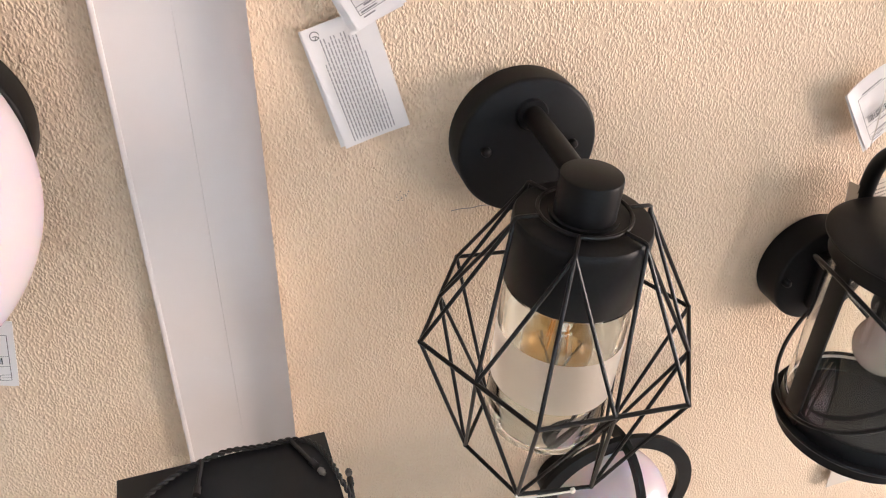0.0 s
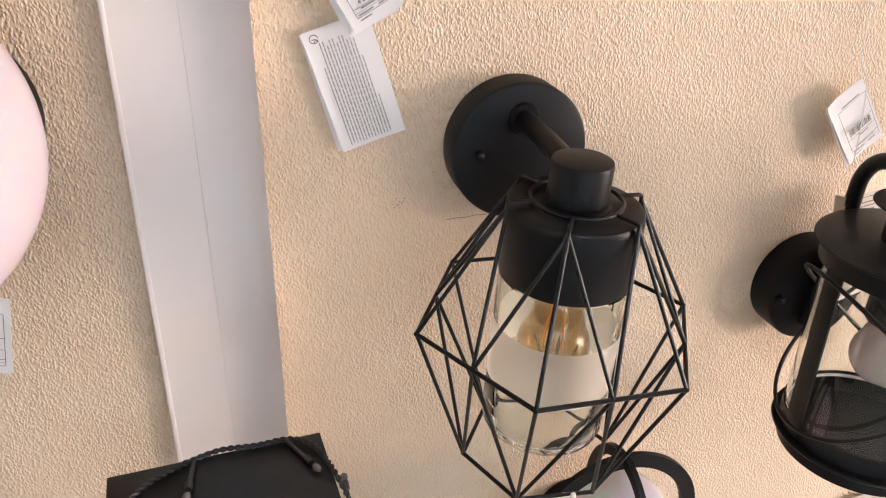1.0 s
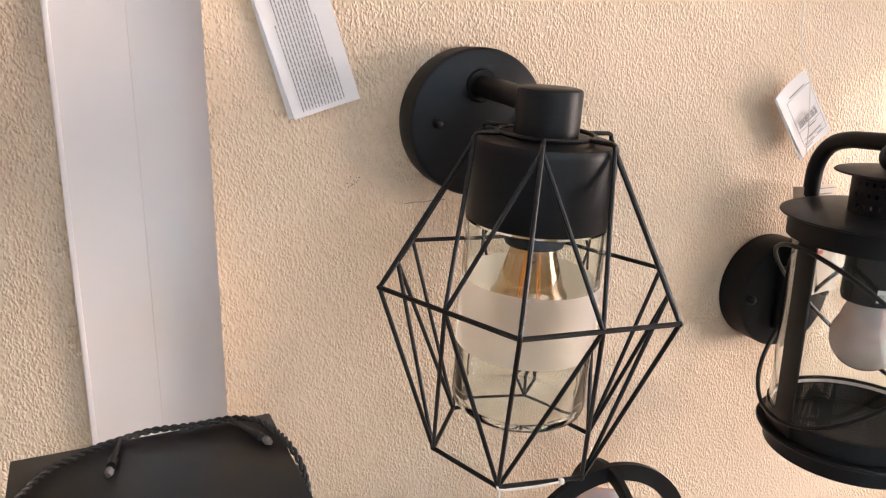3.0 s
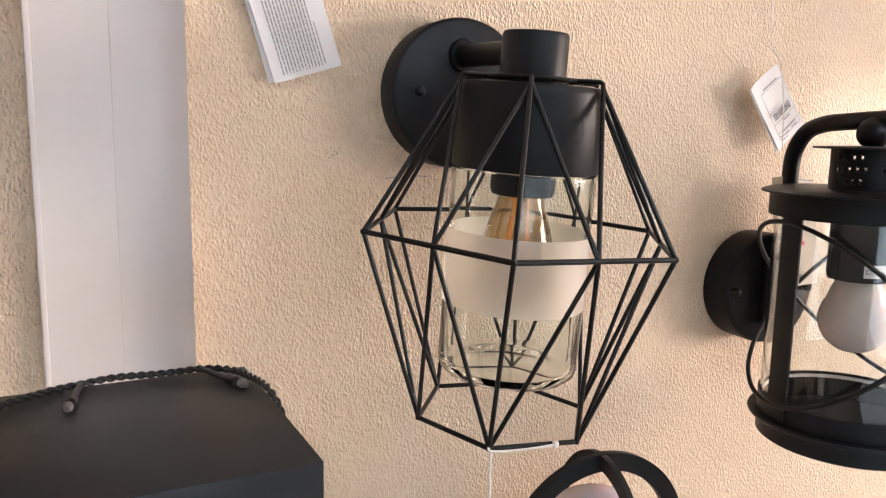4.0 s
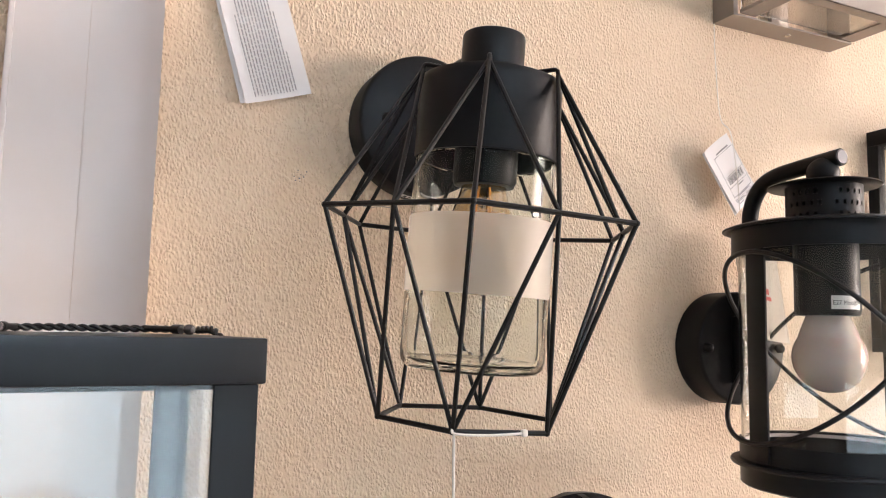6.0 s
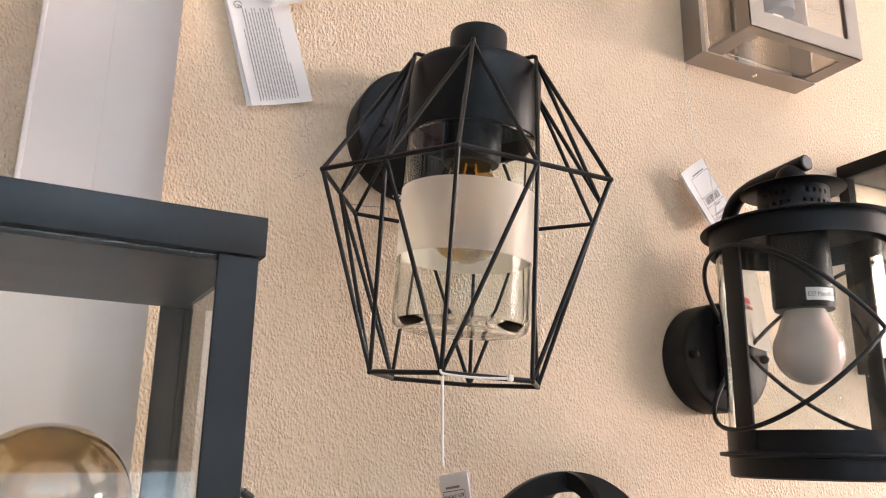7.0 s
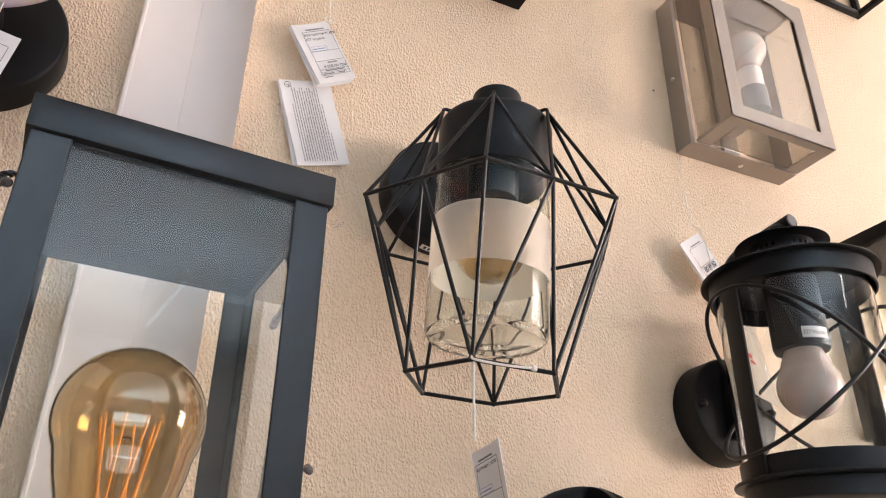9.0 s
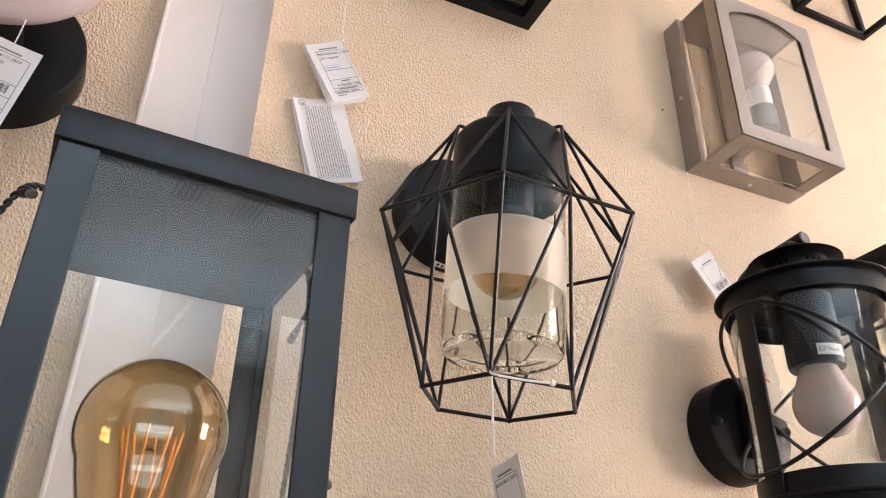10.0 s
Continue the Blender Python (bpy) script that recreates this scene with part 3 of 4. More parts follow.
# ---- the round lantern ----
def round_lantern():
    cx, cy = 0.404, -0.140
    lamp = thing("round_wall_lantern", pose(0, 0, 0), "black round wall lantern with clear glass and hooked arm", "wall lamp")
    wall_plate(lamp, 0.4125, 1.703, 0.0565, 0.034)
    dome_screw(lamp, pose(0.3655, -0.0338, 1.703) @ BACK, 0.0045, 0.008)
    dome_screw(lamp, pose(0.4595, -0.0338, 1.703) @ BACK, 0.0045, 0.008)
    part("bracket", box_bm(0.397, 0.428, -0.046, -0.0335, 1.668, 1.735, 0.003), BLACK, lamp)
    arm = [(0.4125, -0.046, 1.70), (0.4125, -0.047, 1.76), (0.4125, -0.047, 1.815), (0.412, -0.050, 1.842), (0.411, -0.063, 1.861), (0.410, -0.083, 1.869), (0.409, -0.11, 1.8715), (0.408, -0.156, 1.8738)]
    part("arm", tube(spline(arm, 8), 0.0078, 20), BLACK, lamp)
    part("end_disc", moved(lathe([(0, 0.0012), (0.0062, 0.0010), (0.0068, 0.0), (0, 0.0)], 24), pose(0.408, -0.1562, 1.8738) @ BACK), ZINC, lamp, "dull metal disc in the arm end")
    m = pose(cx, cy, 0)
    ball = bmesh.new()
    bmesh.ops.create_uvsphere(ball, u_segments=32, v_segments=20, radius=0.0138)
    part("finial_ball", moved(ball, pose(cx, cy, 1.8615)), BLACK, lamp)
    part("vent_lid", moved(lathe([(0, 1.851), (0.046, 1.8495), (0.047, 1.8485), (0.046, 1.8478), (0, 1.849)], 64), m), BLACK, lamp)
    # pierced vent: holes cut between the cells of a ring
    bm = bmesh.new()
    cols, rows, r = 60, 7, 0.0318
    z0, z1 = 1.813, 1.848
    for c in range(cols):
        for k in range(rows):
            if k % 2 == 1 and (c + (k // 2)) % 2 == 0 and (c % 12) not in (0, 1, 2):
                hole = True
            else:
                hole = False
            a0, a1 = math.tau * c / cols, math.tau * (c + 1) / cols
            y0, y1 = z0 + (z1 - z0) * k / rows, z0 + (z1 - z0) * (k + 1) / rows
            quad = [(a0, y0), (a1, y0), (a1, y1), (a0, y1)]
            if not hole:
                bm.faces.new([bm.verts.new((r * math.cos(a), r * math.sin(a), z)) for a, z in quad])
            else:
                am, zm = (a0 + a1) / 2, (y0 + y1) / 2
                ring = []
                for i in range(12):
                    t = math.tau * i / 12
                    ring.append((am + 0.40 * (a1 - a0) * math.cos(t), zm + 0.40 * (y1 - y0) * math.sin(t)))
                outer = []
                for i in range(12):
                    t = math.tau * i / 12
                    s = 1 / max(abs(math.cos(t)), abs(math.sin(t)))
                    outer.append((am + (a1 - a0) / 2 * math.cos(t) * s, zm + (y1 - y0) / 2 * math.sin(t) * s))
                for i in range(12):
                    j = (i + 1) % 12
                    bm.faces.new([bm.verts.new((r * math.cos(a), r * math.sin(a), z)) for a, z in (outer[i], outer[j], ring[j], ring[i])])
    bmesh.ops.remove_doubles(bm, verts=bm.verts[:], dist=1e-5)
    bmesh.ops.solidify(bm, geom=bm.faces[:], thickness=0.001)
    part("pierced_vent", moved(bm, m), BLACK, lamp, "black collar pierced with rows of round holes")
    lid = [(0, 1.8135), (0.080, 1.8125), (0.0858, 1.8105), (0.0862, 1.8095), (0.0855, 1.8088), (0.0785, 1.8095), (0.0785, 1.789), (0.0768, 1.789), (0.0768, 1.808), (0, 1.809)]
    part("lid", moved(lathe(lid, 96), m), BLACK, lamp)
    base = [(0, 1.5865), (0.0725, 1.5865), (0.0745, 1.588), (0.0745, 1.6035), (0.0820, 1.6045), (0.0828, 1.6062), (0.0820, 1.608), (0.0748, 1.6085), (0.0748, 1.626), (0.0736, 1.626), (0.0736, 1.600), (0, 1.600)]
    part("base_dish", moved(lathe(base, 96), m), BLACK, lamp)
    part("glass_cylinder", moved(lathe([(0.0732, 1.602), (0.0732, 1.806), (0.0712, 1.806), (0.0712, 1.602)], 96, True), m), CLEAR, lamp, shadow=False)
    part("glass_rim", moved(lathe([(0.0712, 1.6205), (0.0712, 1.6235), (0.0702, 1.6235), (0.0702, 1.6205)], 96, True), m), TRIM, lamp, "pale sealing ring inside the glass")
    for a in (173, -7):
        part("post", moved(box_bm(0.0742, 0.0768, -0.0110, 0.0110, 1.61, 1.80, 0.0005), m @ pose(0, 0, 0, 0, 0, a)), BLACK, lamp)
    for s in (1, -1):
        ring = [(0.0845 * math.cos(t), 0.0845 * math.sin(t), 1.706 - s * 0.080 * math.cos(t - radians(173))) for t in [math.tau * i / 96 for i in range(96)]]
        part("wire_hoop", moved(tube(ring, 0.0021, 8, True), m), WIRE, lamp)
    part("wire_clip", moved(tube([(0, -0.0822, 1.702), (0, -0.0822, 1.710)], 0.0026, 8), m), WIRE, lamp)
    part("socket", moved(lathe([(0, 1.808), (0.0265, 1.808), (0.0268, 1.738), (0.0255, 1.734), (0.0160, 1.7335), (0, 1.7335)], 64), m), BLACK, lamp)
    part("bulb", moved(lathe([(r, z) for r, z in bulb_profile(0.0302, 0.074, 0.0155)], 64), m @ pose(0, 0, 1.667)), MILK, lamp, "milky white pear-shaped bulb")
    # wrap-round sticker on the socket
    bm = bmesh.new()
    a0, a1, r = radians(225), radians(285), 0.0271
    cells = [[bm.verts.new((r * math.cos(a0 + (a1 - a0) * i / 12), r * math.sin(a0 + (a1 - a0) * i / 12), z)) for z in (1.739, 1.7505)] for i in range(13)]
    for p, q in zip(cells, cells[1:]):
        bm.faces.new((p[0], q[0], q[1], p[1]))
    st = part("sticker", moved(bm, m), PAPER, lamp, "small white sticker with black type")
    w = words("printed_words", "E27 Max.60W", 0.0058, Matrix.Identity(4), INK, st, 0.82)
    for v in w.data.vertices:
        a = a0 + 0.0012 / r + v.co.x / r
        v.co = m @ Vector(((r + 0.00025) * math.cos(a), (r + 0.00025) * math.sin(a), 1.7425 + v.co.y))
    return lamp


round_lantern()

# a folded leaflet tucked between the round lantern and the wall
leaf = thing("leaflet", facing((0.4055, -0.046, 1.8185), (0.060, 0.020, -0.004), (0.034, -0.004, -0.100)), "folded printed leaflet tucked behind the lantern arm", "leaflet")
part("front_page", sheet(0.062, 0.108, 0.0006, 0.001, 0.002), KRAFT, leaf)
part("side_page", moved(sheet(0.015, 0.106, 0.0006), pose(0, 0, 0, 0, 70, 0)), KRAFT, leaf)
bars(leaf, "border", [(0.002, -0.003, 0.057, 0.0006), (0.002, -0.003, 0.0006, -0.10), (0.0584, -0.003, 0.0006, -0.10), (0.002, -0.0225, 0.057, 0.0005)], INK, 0.0032)
bars(leaf, "small_print", [(0.010 + 0.0045 * (k % 9), -0.0090 - 0.004 * (k // 9), 0.003, 0.0014) for k in range(27)], INK, 0.0032)
bars(leaf, "red_mark", [(0.012, -0.062, 0.014, 0.006), (0.018, -0.068, 0.012, 0.004)], RED_INK, 0.0034)
bars(leaf, "blue_band", [(0.002, -0.046, 0.006, -0.022)], BLUE_INK, 0.0034)


# ---- the square lantern with the string of lights ----
def square_lantern():
    lamp = thing("square_wall_lantern", pose(-0.2003, -0.2143, 0, 0, 0, 4.2), "anthracite square wall lantern with clear panes and amber bulb", "wall lamp")
    h, p, z0, z1 = 0.0745, 0.0185, 1.430, 1.6895
    part("lid", box_bm(-0.077, 0.077, -0.077, 0.077, 1.6895, 1.7085, 0.0008), ANTHRACITE, lamp)
    part("lid_lining", box_bm(-0.0692, 0.0692, -0.0692, 0.0692, 1.687, 1.6893), ANTHRACITE, lamp)
    part("base_plate", box_bm(-0.077, 0.077, -0.077, 0.077, 1.412, 1.430, 0.0008), ANTHRACITE, lamp)
    for sx in (-1, 1):
        for sy in (-1, 1):
            bm = bmesh.new()
            # an angle of sheet metal at each corner
            box_bm(min(sx * h, sx * (h - p)), max(sx * h, sx * (h - p)), min(sy * h, sy * (h - 0.0016)), max(sy * h, sy * (h - 0.0016)), z0, z1 - 0.0002, 0.0004, 1, bm)
            box_bm(min(sx * h, sx * (h - 0.0016)), max(sx * h, sx * (h - 0.0016)), min(sy * (h - 0.0017), sy * (h - p)), max(sy * (h - 0.0017), sy * (h - p)), z0, z1 - 0.0002, 0.0004, 1, bm)
            part("corner_post", bm, ANTHRACITE, lamp)
    for k in range(4):
        r = pose(0, 0, 0, 0, 0, 90 * k)
        part("pane", moved(box_bm(-0.0715, 0.0715, -0.0722, -0.0697, z0, z1 - 0.0004), r), CLEAR, lamp, shadow=False)
        part("lower_rail", moved(box_bm(-h + p, h - p, -h, -h + 0.0016, z0, z0 + 0.018), r), ANTHRACITE, lamp)
    part("wall_arm", box_bm(-0.02, 0.02, 0.077, 0.2125, 1.414, 1.428, 0.002), ANTHRACITE, lamp)
    part("wall_bracket", box_bm(-0.035, 0.035, 0.196, 0.2125, 1.37, 1.47, 0.002), ANTHRACITE, lamp)
    part("socket", lathe([(0, 1.4305), (0.022, 1.4305), (0.022, 1.488), (0.016, 1.490), (0, 1.490)], 48), ANTHRACITE, lamp)
    b = part("bulb", moved(lathe(hollow(bulb_profile(0.0385, 0.128, 0.0150, 0.65)), 64), pose(0.003, 0, 1.6155, 180)), AMBER, lamp, "large amber filament bulb", shadow=False)
    finish("stem", moved(lathe([(0.011, 1.492), (0.009, 1.510), (0.004, 1.525), (0.0028, 1.568), (0, 1.570)], 20), pose(0.003, 0, 0)), CLEAR, b, shadow=False)
    for k in range(8):
        a = math.tau * k / 8
        finish("filament", tube([(0.003 + 0.008 * math.cos(a), 0.008 * math.sin(a), 1.526), (0.003 + 0.015 * math.cos(a + 0.5), 0.015 * math.sin(a + 0.5), 1.578)], 0.0009, 6), FILAMENT, b)
    return lamp


square_lantern()


def string_lights():
    g = thing("string_lights", pose(0, 0, 0), "black twisted cord of small clear fairy lights over the lantern", "string lights")
    way = spline([(-0.345, -0.175, 1.61), (-0.318, -0.190, 1.66), (-0.300, -0.205, 1.686), (-0.288, -0.216, 1.702), (-0.277, -0.200, 1.7105), (-0.262, -0.168, 1.7108), (-0.240, -0.150, 1.7108), (-0.222, -0.142, 1.7108), (-0.203, -0.137, 1.7112), (-0.178, -0.138, 1.7110),
                  (-0.155, -0.137, 1.7112), (-0.140, -0.144, 1.7112), (-0.131, -0.160, 1.7112), (-0.1235, -0.184, 1.7095), (-0.1165, -0.192, 1.690), (-0.1140, -0.186, 1.650), (-0.1120, -0.172, 1.600), (-0.110, -0.150, 1.550), (-0.112, -0.14, 1.48)], 14)
    for s in (0, math.pi):
        pts, along = [], 0.0
        for i, p in enumerate(way):
            if i:
                along += (p - way[i - 1]).length
            d = (way[min(i + 1, len(way) - 1)] - way[max(i - 1, 0)]).normalized()
            u = d.cross(Vector((0.31, 0.2, 0.93))).normalized()
            v = d.cross(u)
            a = along / 0.011 * math.tau + s
            pts.append(p + 0.00115 * (math.cos(a) * u + math.sin(a) * v))
        part("cord_strand", tube(spline(pts, 2), 0.00115, 7), CORD, g)
    for foot, tip in (((-0.222, -0.142, 1.7112), (-0.2270, -0.178, 1.7110)), ((-0.156, -0.138, 1.7115), (-0.1375, -0.172, 1.7112)), ((-0.1148, -0.189, 1.672), (-0.1135, -0.145, 1.669)),
                      ((-0.1115, -0.165, 1.592), (-0.0862, -0.157, 1.5735)), ((-0.290, -0.214, 1.699), (-0.2835, -0.226, 1.6935))):
        f, t = Vector(foot), Vector(tip)
        d = (t - f).normalized()
        n = t - d * 0.006
        part("lead", tube([f, f.lerp(n, 0.5), n], 0.0017, 8), CORD, g)
        s = part("light_socket", tube([n - d * 0.006, n, n + d * 0.001], 0.0027, 12), CORD, g)
        q = d.to_track_quat("Z", "Y").to_matrix().to_4x4()
        part("fairy_light", moved(lathe([(0, 0.0055), (0.0016, 0.0052), (0.0028, 0.0035), (0.0030, 0.001), (0.0024, -0.001), (0, -0.001)], 12), Matrix.Translation(t) @ q), LED, g, "tiny clear faceted bulb")
    return g


string_lights()


# ---- globe lamp beside the trunking ----
globe = thing("globe_wall_lamp", pose(0, 0, 0), "black wall lamp with a white opal globe", "wall lamp")
wall_plate(globe, -0.372, 1.937, 0.0705, 0.034)
part("arm", tube([(-0.372, -0.033, 1.937), (-0.372, -0.06, 1.945), (-0.372, -0.09, 1.955)], 0.02, 24), BLACK, globe)
gl = bmesh.new()
bmesh.ops.create_uvsphere(gl, u_segments=96, v_segments=48, radius=0.104)
part("globe", moved(gl, pose(-0.372, -0.176, 1.970)), OPAL, globe, "white opal globe")
part("globe_ring", moved(lathe([(0.046, 0.0), (0.049, 0.003), (0.049, 0.010), (0.044, 0.012), (0.044, 0.0)], 48), pose(-0.372, -0.078, 1.963) @ BACK), BLACK, globe)
price_tag("price_tag", facing((-0.3650, -0.1345, 1.8660), (0.98, 0.05, -0.20), (-0.05, 0.20, -0.98)), 0.050, 0.064, "white paper price tag hanging under the globe", ("Бра вуличне/1 28W", "чорний/білий"), "5,00 грн", 2, True)
tagged(finish("tag_string", tube(spline([(-0.336, -0.133, 1.858), (-0.335, -0.133, 1.870), (-0.334, -0.134, 1.884)], 6), 0.0006, 6), STRING), "thin white string under the globe", "string")


# ---- brushed steel lantern, high on the wall ----
def steel_lantern():
    lamp = thing("steel_wall_lantern", pose(0, 0, 0), "brushed steel box wall lantern with clear panes", "wall lamp")
    x0, x1, z0, z1, d, f = 0.4235, 0.6, 2.057, 2.304, 0.095, 0.021
    for a, c, e, g in ((x0 - 0.009, x0 - 0.003, z0 - 0.003, z1), (x1 - 0.005, x1 - 0.003, z0 - 0.003, z1), (x0 - 0.003, x1 - 0.005, z0 - 0.003, z0 - 0.001), (x0 - 0.003, x1 - 0.005, z1 - 0.002, z1)):
        part("back_frame", box_bm(a, c, -0.030, -0.0004, e, g), STEEL, lamp)
    part("mount_strip", box_bm(0.497, 0.524, -0.006, -0.0004, z0, z1 - 0.002, 0.0005), STEEL, lamp)
    # the front: a frame with an arched head
    n = 16
    bm = bmesh.new()
    xs = [x0 + f + (x1 - x0 - 2 * f) * i / n for i in range(n + 1)]
    arch = [(x, z1 - 0.014 - 0.020 * (2 * (x - x0 - f) / (x1 - x0 - 2 * f) - 1) ** 2) for x in xs]
    for y in (-d, -d + 0.002):
        def v(x, z):
            return bm.verts.new((x, y, z))
        bm.faces.new([v(x0, z0), v(x1, z0), v(x1, z0 + f), v(x0, z0 + f)])
        bm.faces.new([v(x0, z0 + f), v(x0 + f, z0 + f), v(x0 + f, arch[0][1]), v(x0, arch[0][1])])
        bm.faces.new([v(x1 - f, z0 + f), v(x1, z0 + f), v(x1, arch[-1][1]), v(x1 - f, arch[-1][1])])
        for a, b in zip(arch, arch[1:]):
            bm.faces.new([v(*a), v(*b), v(b[0], z1), v(a[0], z1)])
        bm.faces.new([v(x0, arch[0][1]), v(x0 + f, arch[0][1]), v(x0 + f, z1), v(x0, z1)])
        bm.faces.new([v(x1 - f, arch[-1][1]), v(x1, arch[-1][1]), v(x1, z1), v(x1 - f, z1)])
    part("front_frame", bm, STEEL, lamp, smooth=False)
    for x in (x0, x1 - 0.0018):
        part("side_rail", box_bm(x, x + 0.0018, -d + 0.002, -d + 0.020, z0, z1), STEEL, lamp)
        part("side_rail", box_bm(x, x + 0.0018, -d + 0.020, -0.030, z0, z0 + 0.004), STEEL, lamp)
        part("side_pane", box_bm(x + 0.002, x + 0.004, -d + 0.003, -0.0302, z0 + 0.0042, z1 - 0.0025) if x < 0.5 else box_bm(x - 0.0022, x - 0.0002, -d + 0.003, -0.0302, z0 + 0.0042, z1 - 0.0025), DIM_PANE, lamp, shadow=False)
    part("top_plate", box_bm(x0, x1, -d + 0.002, -0.030, z1 - 0.002, z1), STEEL, lamp)
    for a, b, c, e in ((x0 + 0.002, x1 - 0.002, -d + 0.002, -d + 0.014), (x0 + 0.002, x0 + 0.022, -d + 0.014, -0.030), (x1 - 0.022, x1 - 0.002, -d + 0.014, -0.030)):
        part("bottom_rail", box_bm(a, b, c, e, z0, z0 + 0.0016), STEEL, lamp)
    part("front_pane", box_bm(x0 + 0.008, x1 - 0.008, -d + 0.003, -d + 0.0055, z0 + 0.008, z1 - 0.008), CLEAR, lamp, shadow=False)
    part("bottom_pane", box_bm(x0 + 0.008, x1 - 0.008, -d + 0.008, -0.032, z0 + 0.002, z0 + 0.004), DIM_PANE, lamp, shadow=False)
    part("socket", moved(lathe([(0, 0), (0.0170, 0), (0.0175, 0.002), (0.0175, 0.030), (0.0165, 0.032), (0.0165, 0.062), (0.0150, 0.066), (0, 0.066)], 32), pose(0.510, -0.058, 2.116)), TRIM, lamp, "white bulb socket with printed marks")
    part("socket_sleeve", moved(lathe([(0, 0), (0.0178, 0), (0.0184, 0.002), (0.0184, 0.034), (0.0178, 0.036), (0, 0.036)], 32), pose(0.510, -0.058, 2.112)), ZINC, lamp, "dull metal sleeve on the socket")
    part("socket_arm", box_bm(0.502, 0.518, -0.058, -0.0062, 2.106, 2.112), TRIM, lamp)
    part("bulb", moved(lathe(bulb_profile(0.0285, 0.062, 0.0140), 48), pose(0.510, -0.058, 2.246, 180)), MILK, lamp, "milky white pear-shaped bulb")
    part("screw", moved(lathe([(0, 0.002), (0.003, 0.0018), (0.0038, 0), (0, 0)], 16), Matrix.Translation((0.512, -0.014, z0 - 0.002)) @ pose(0, 0, 0, 180)), CHROME, lamp)
    for x, y, z in ((x0 - 0.009, -0.014, 2.168), (x0 + 0.0018, -0.042, 2.166)):
        part("screw", moved(lathe([(0, 0.002), (0.003, 0.0018), (0.0038, 0), (0, 0)], 16), Matrix.Translation((x, y, z)) @ pose(0, 0, 0, 0, -90)), CHROME, lamp)
    return lamp


steel_lantern()

# ---- dark box lamp above the cage lamp ----
dark = thing("box_wall_lamp", pose(0, 0, 0), "black box-shaped wall lamp above the cage lamp", "wall lamp")
part("body", box_bm(-0.02, 0.18, -0.095, -0.0004, 2.230, 2.42, 0.001), BLACK, dark)
bm = bmesh.new()
for a, b, c, e in ((-0.02, 0.18, -0.095, -0.078), (-0.02, 0.18, -0.017, -0.0004), (-0.02, -0.003, -0.078, -0.017), (0.163, 0.18, -0.078, -0.017)):
    box_bm(a, b, c, e, 2.208, 2.2298, bm=bm)
part("lower_rim", bm, BLACK, dark)
part("bottom_pane", box_bm(-0.003, 0.163, -0.078, -0.017, 2.217, 2.220), CLEAR, dark, shadow=False)


# ---- wire cube lamp in the upper corner ----
def wire_cube():
    lamp = thing("wire_cube_lamp", pose(0, 0, 0), "black square-bar cube wall lamp with a glass bowl", "wall lamp")
    x0, x1, y0, y1, z0, z1, r = 0.727, 0.888, -0.165, -0.006, 2.488, 2.65, 0.005
    for a in (x0, x1):
        for b in (y0, y1):
            part("bar", box_bm(a - r, a + r, b - r, b + r, z0 - r, z1 + r, 0.0006), BLACK, lamp)
    for z in (z0, z1):
        for b in (y0, y1):
            part("bar", box_bm(x0 + r, x1 - r, b - r, b + r, z - r, z + r, 0.0006), BLACK, lamp)
        for a in (x0, x1):
            part("bar", box_bm(a - r, a + r, y0 + r, y1 - r, z - r, z + r, 0.0006), BLACK, lamp)
    part("glass_bowl", moved(lathe([(0, 0.002), (0.035, 0.0), (0.042, 0.01), (0.044, 0.10), (0.042, 0.10), (0.040, 0.012), (0.034, 0.004), (0, 0.005)], 48), pose(0.8075, -0.085, 2.53)), CLEAR, lamp, shadow=False)
    part("top_plate", box_bm(x0 + r, x1 - r, y0 + r, y1 - r, 2.632, 2.644), BLACK, lamp)
    return lamp


wire_cube()


# ---- dark lantern beyond the round one ----
def side_lantern():
    lamp = thing("box_wall_lantern", pose(0.721, -0.0745, 0, 0, 0, 0), "black framed box lantern with dull panes", "wall lamp")
    h, z0, z1 = 0.070, 1.70, 1.962
    part("lid", box_bm(-h, h, -h, h, z1 - 0.018, z1, 0.001), BLACK, lamp)
    part("base_plate", box_bm(-h, h, -h, h, z0, z0 + 0.016, 0.001), BLACK, lamp)
    for sx in (-1, 1):
        for sy in (-1, 1):
            part("corner_post", box_bm(min(sx * h, sx * (h - 0.014)), max(sx * h, sx * (h - 0.014)), min(sy * h, sy * (h - 0.014)), max(sy * h, sy * (h - 0.014)), z0 + 0.016, z1 - 0.018, 0.0006), BLACK, lamp)
    for k in range(4):
        part("pane", moved(box_bm(-h + 0.014, h - 0.014, -h + 0.005, -h + 0.008, z0 + 0.016, z1 - 0.018), pose(0, 0, 0, 0, 0, 90 * k)), CLEAR, lamp, shadow=False)
    return lamp


side_lantern()


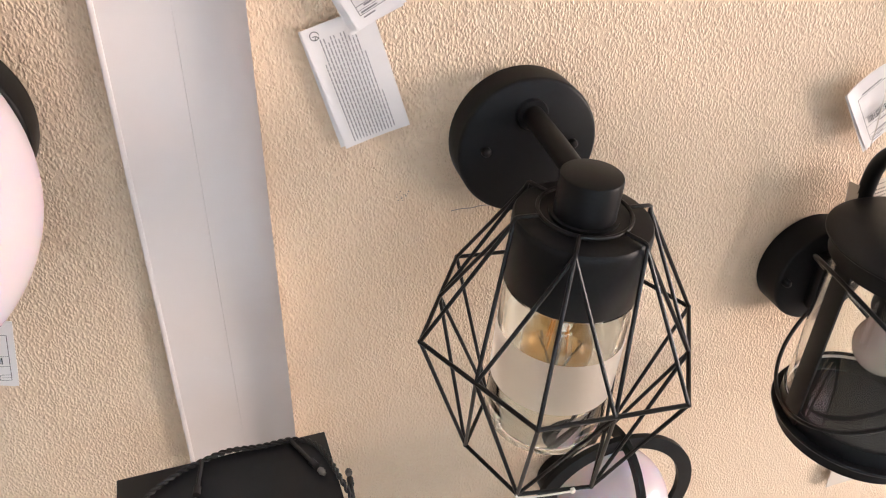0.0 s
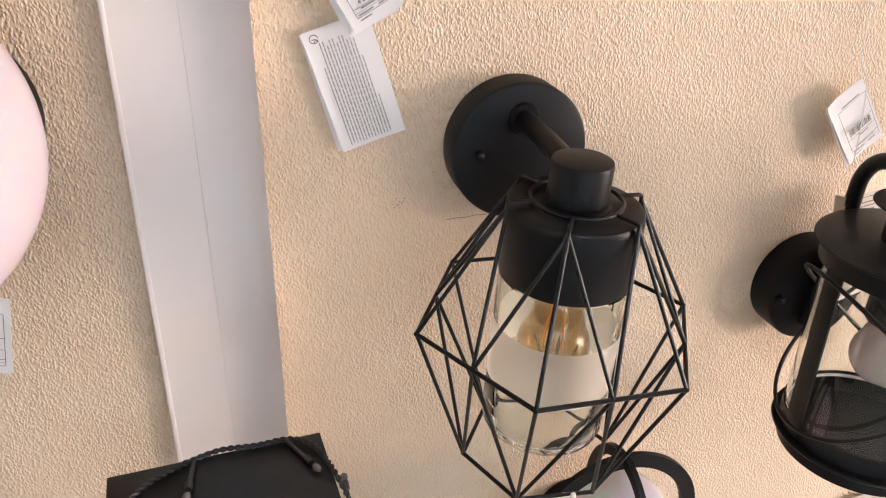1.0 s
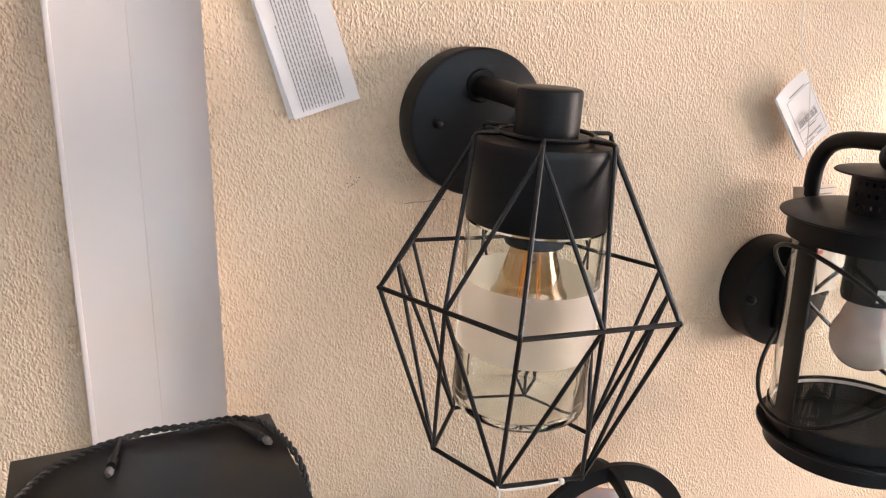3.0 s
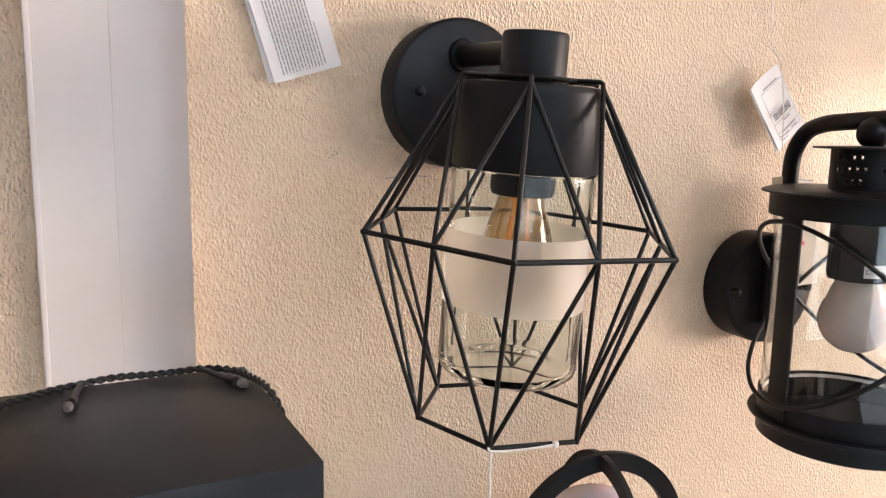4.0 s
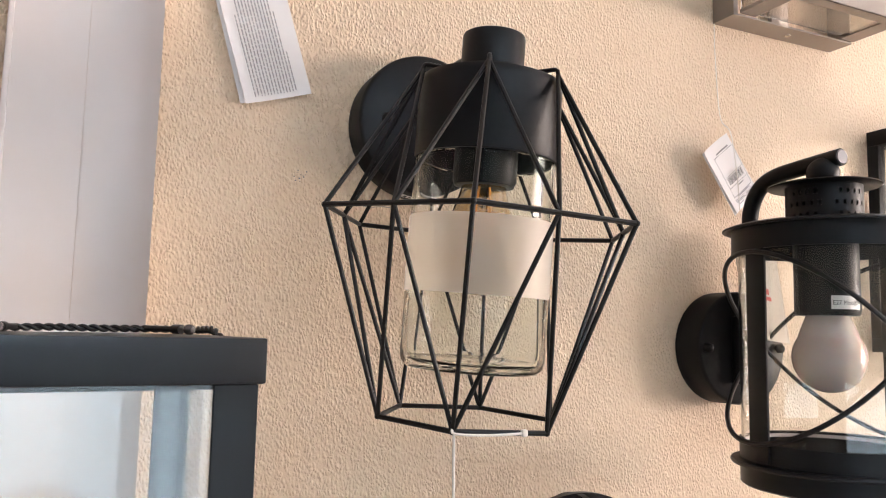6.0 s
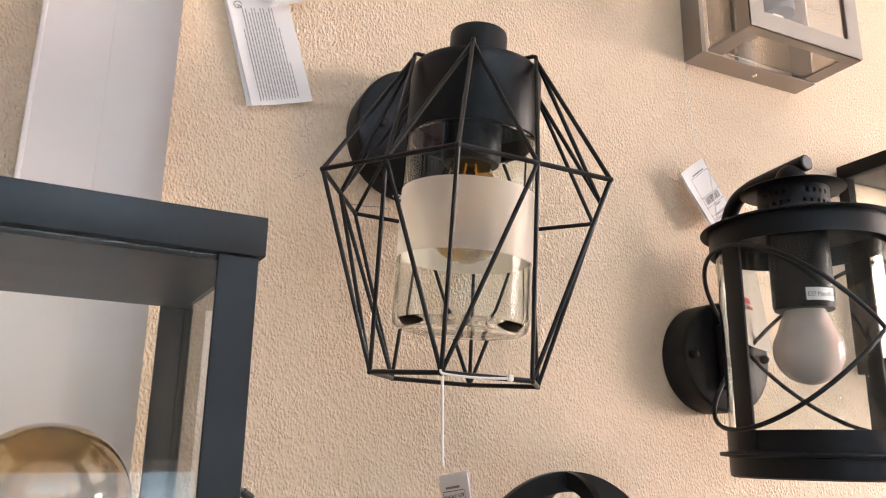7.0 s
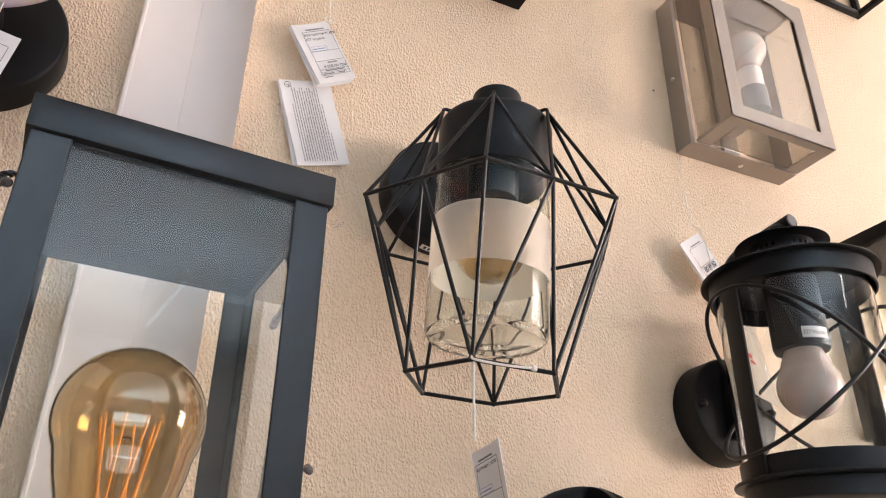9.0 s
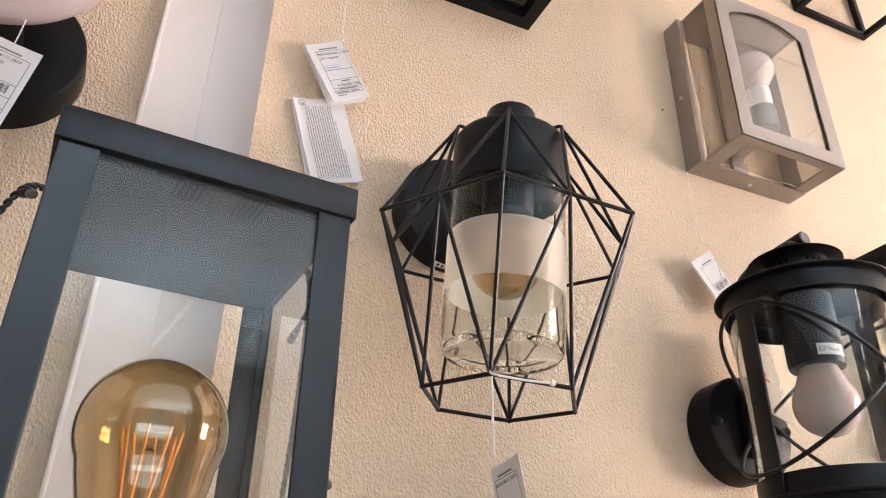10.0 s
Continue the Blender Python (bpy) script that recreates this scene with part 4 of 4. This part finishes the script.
# ---- hooped globe lamp below the cage lamp ----
def hooped_globe():
    c = Vector((0.168, -0.100, 1.500))
    lamp = thing("hooped_globe_lamp", pose(0, 0, 0), "white globe wall lamp inside two crossed black hoops", "wall lamp")
    wall_plate(lamp, c.x, 1.43, 0.040, 0.02)
    part("arm", tube([(c.x, -0.02, 1.43), (c.x, -0.05, 1.425), (c.x, -0.085, 1.43)], 0.012, 20), BLACK, lamp)
    part("hoop", moved(lathe([(0.0755, -0.003), (0.0910, -0.003), (0.0910, 0.003), (0.0755, 0.003)], 96, True), Matrix.Translation(c) @ BACK), BLACK, lamp, "flat black hoop")
    part("hoop", moved(lathe([(0.0780, -0.0028), (0.0905, -0.0028), (0.0905, 0.0028), (0.0780, 0.0028)], 96, True), Matrix.Translation(c) @ Matrix.Diagonal((1, 0.74, 1, 1)) @ pose(0, 0, 0, 0, 90)), BLACK, lamp, "flat black hoop")
    s = bmesh.new()
    bmesh.ops.create_uvsphere(s, u_segments=64, v_segments=32, radius=0.0575)
    part("globe", moved(s, Matrix.Translation(c)), OPAL, lamp, "white opal globe")
    return lamp


hooped_globe()

# nail hole left in the wall
tagged(finish("nail_hole", moved(lathe([(0, 0.0006), (0.0014, 0.0006), (0.0016, 0.0002), (0, 0.0002)], 12), pose(0.390, 0, 2.150) @ BACK), INK), "small dark nail hole in the roughcast", "nail hole")

# marks on the wall: a cluster of dark specks and a hairline crack under the cage lamp's plate
rng = random.Random(12)
bm = bmesh.new()
for k in range(16):
    x, z, r = -0.037 + rng.gauss(0, 0.0026), 1.836 + rng.gauss(0, 0.0034), rng.uniform(0.0003, 0.0008)
    bm.faces.new([bm.verts.new((x + r * math.cos(a), -0.0006, z + r * 0.8 * math.sin(a))) for a in [math.tau * i / 8 for i in range(8)]])
tagged(finish("wall_specks", bm, GREY_INK, smooth=False), "cluster of small dark specks on the roughcast", "stain", kind="stuff")
tagged(finish("wall_crack", tube(spline([(0.0085, -0.0004, 1.8165), (0.018, -0.0004, 1.8175), (0.027, -0.0004, 1.8172), (0.036, -0.0004, 1.8185), (0.046, -0.0004, 1.8180)], 4), 0.00035, 5), GREY_INK), "fine hairline crack in the roughcast", "crack")
# maker's sticker on the lower rim of the cage lamp's plate
bm = bmesh.new()
cells = []
for i in range(7):
    a = radians(-106 + 24 * i / 6)
    cells.append([bm.verts.new((0.0645 + 0.0607 * math.cos(a), y, 1.8865 + 0.0607 * math.sin(a))) for y in (-0.008, -0.017)])
for p, q in zip(cells, cells[1:]):
    bm.faces.new((p[0], q[0], q[1], p[1]))
st = part("sticker", bm, PAPER, cage, "small white printed sticker")
bm = bmesh.new()
for k in range(5):
    a = radians(-103 + 4.3 * k)
    bm.faces.new([bm.verts.new((0.0645 + 0.0609 * math.cos(t), y, 1.8865 + 0.0609 * math.sin(t))) for t, y in ((a, -0.010), (a + 0.045, -0.010), (a + 0.045, -0.015), (a, -0.015))])
part("small_print", bm, INK, st, smooth=False)

# small card with a blue mark, low on the wall beyond the round lantern
card = thing("shelf_card", facing((0.575, -0.010, 1.340), (1, 0, 0.05), (0.05, 0, -1)), "beige card with a plain blue mark, on the wall", "card")
part("sheet", sheet(0.09, 0.05, 0.0006, 0.001, 0.001), KRAFT, card)
bm = bmesh.new()
for i in range(10):
    u0, u1 = i / 10, (i + 1) / 10
    bm.faces.new([bm.verts.new((0.022 + 0.05 * u, -0.026 + 0.012 * s * math.sin(math.pi * u), 0.0030)) for u, s in ((u0, -0.6), (u1, -0.6), (u1, 1), (u0, 1))])
part("blue_mark", bm, BLUE_INK, card, smooth=False)
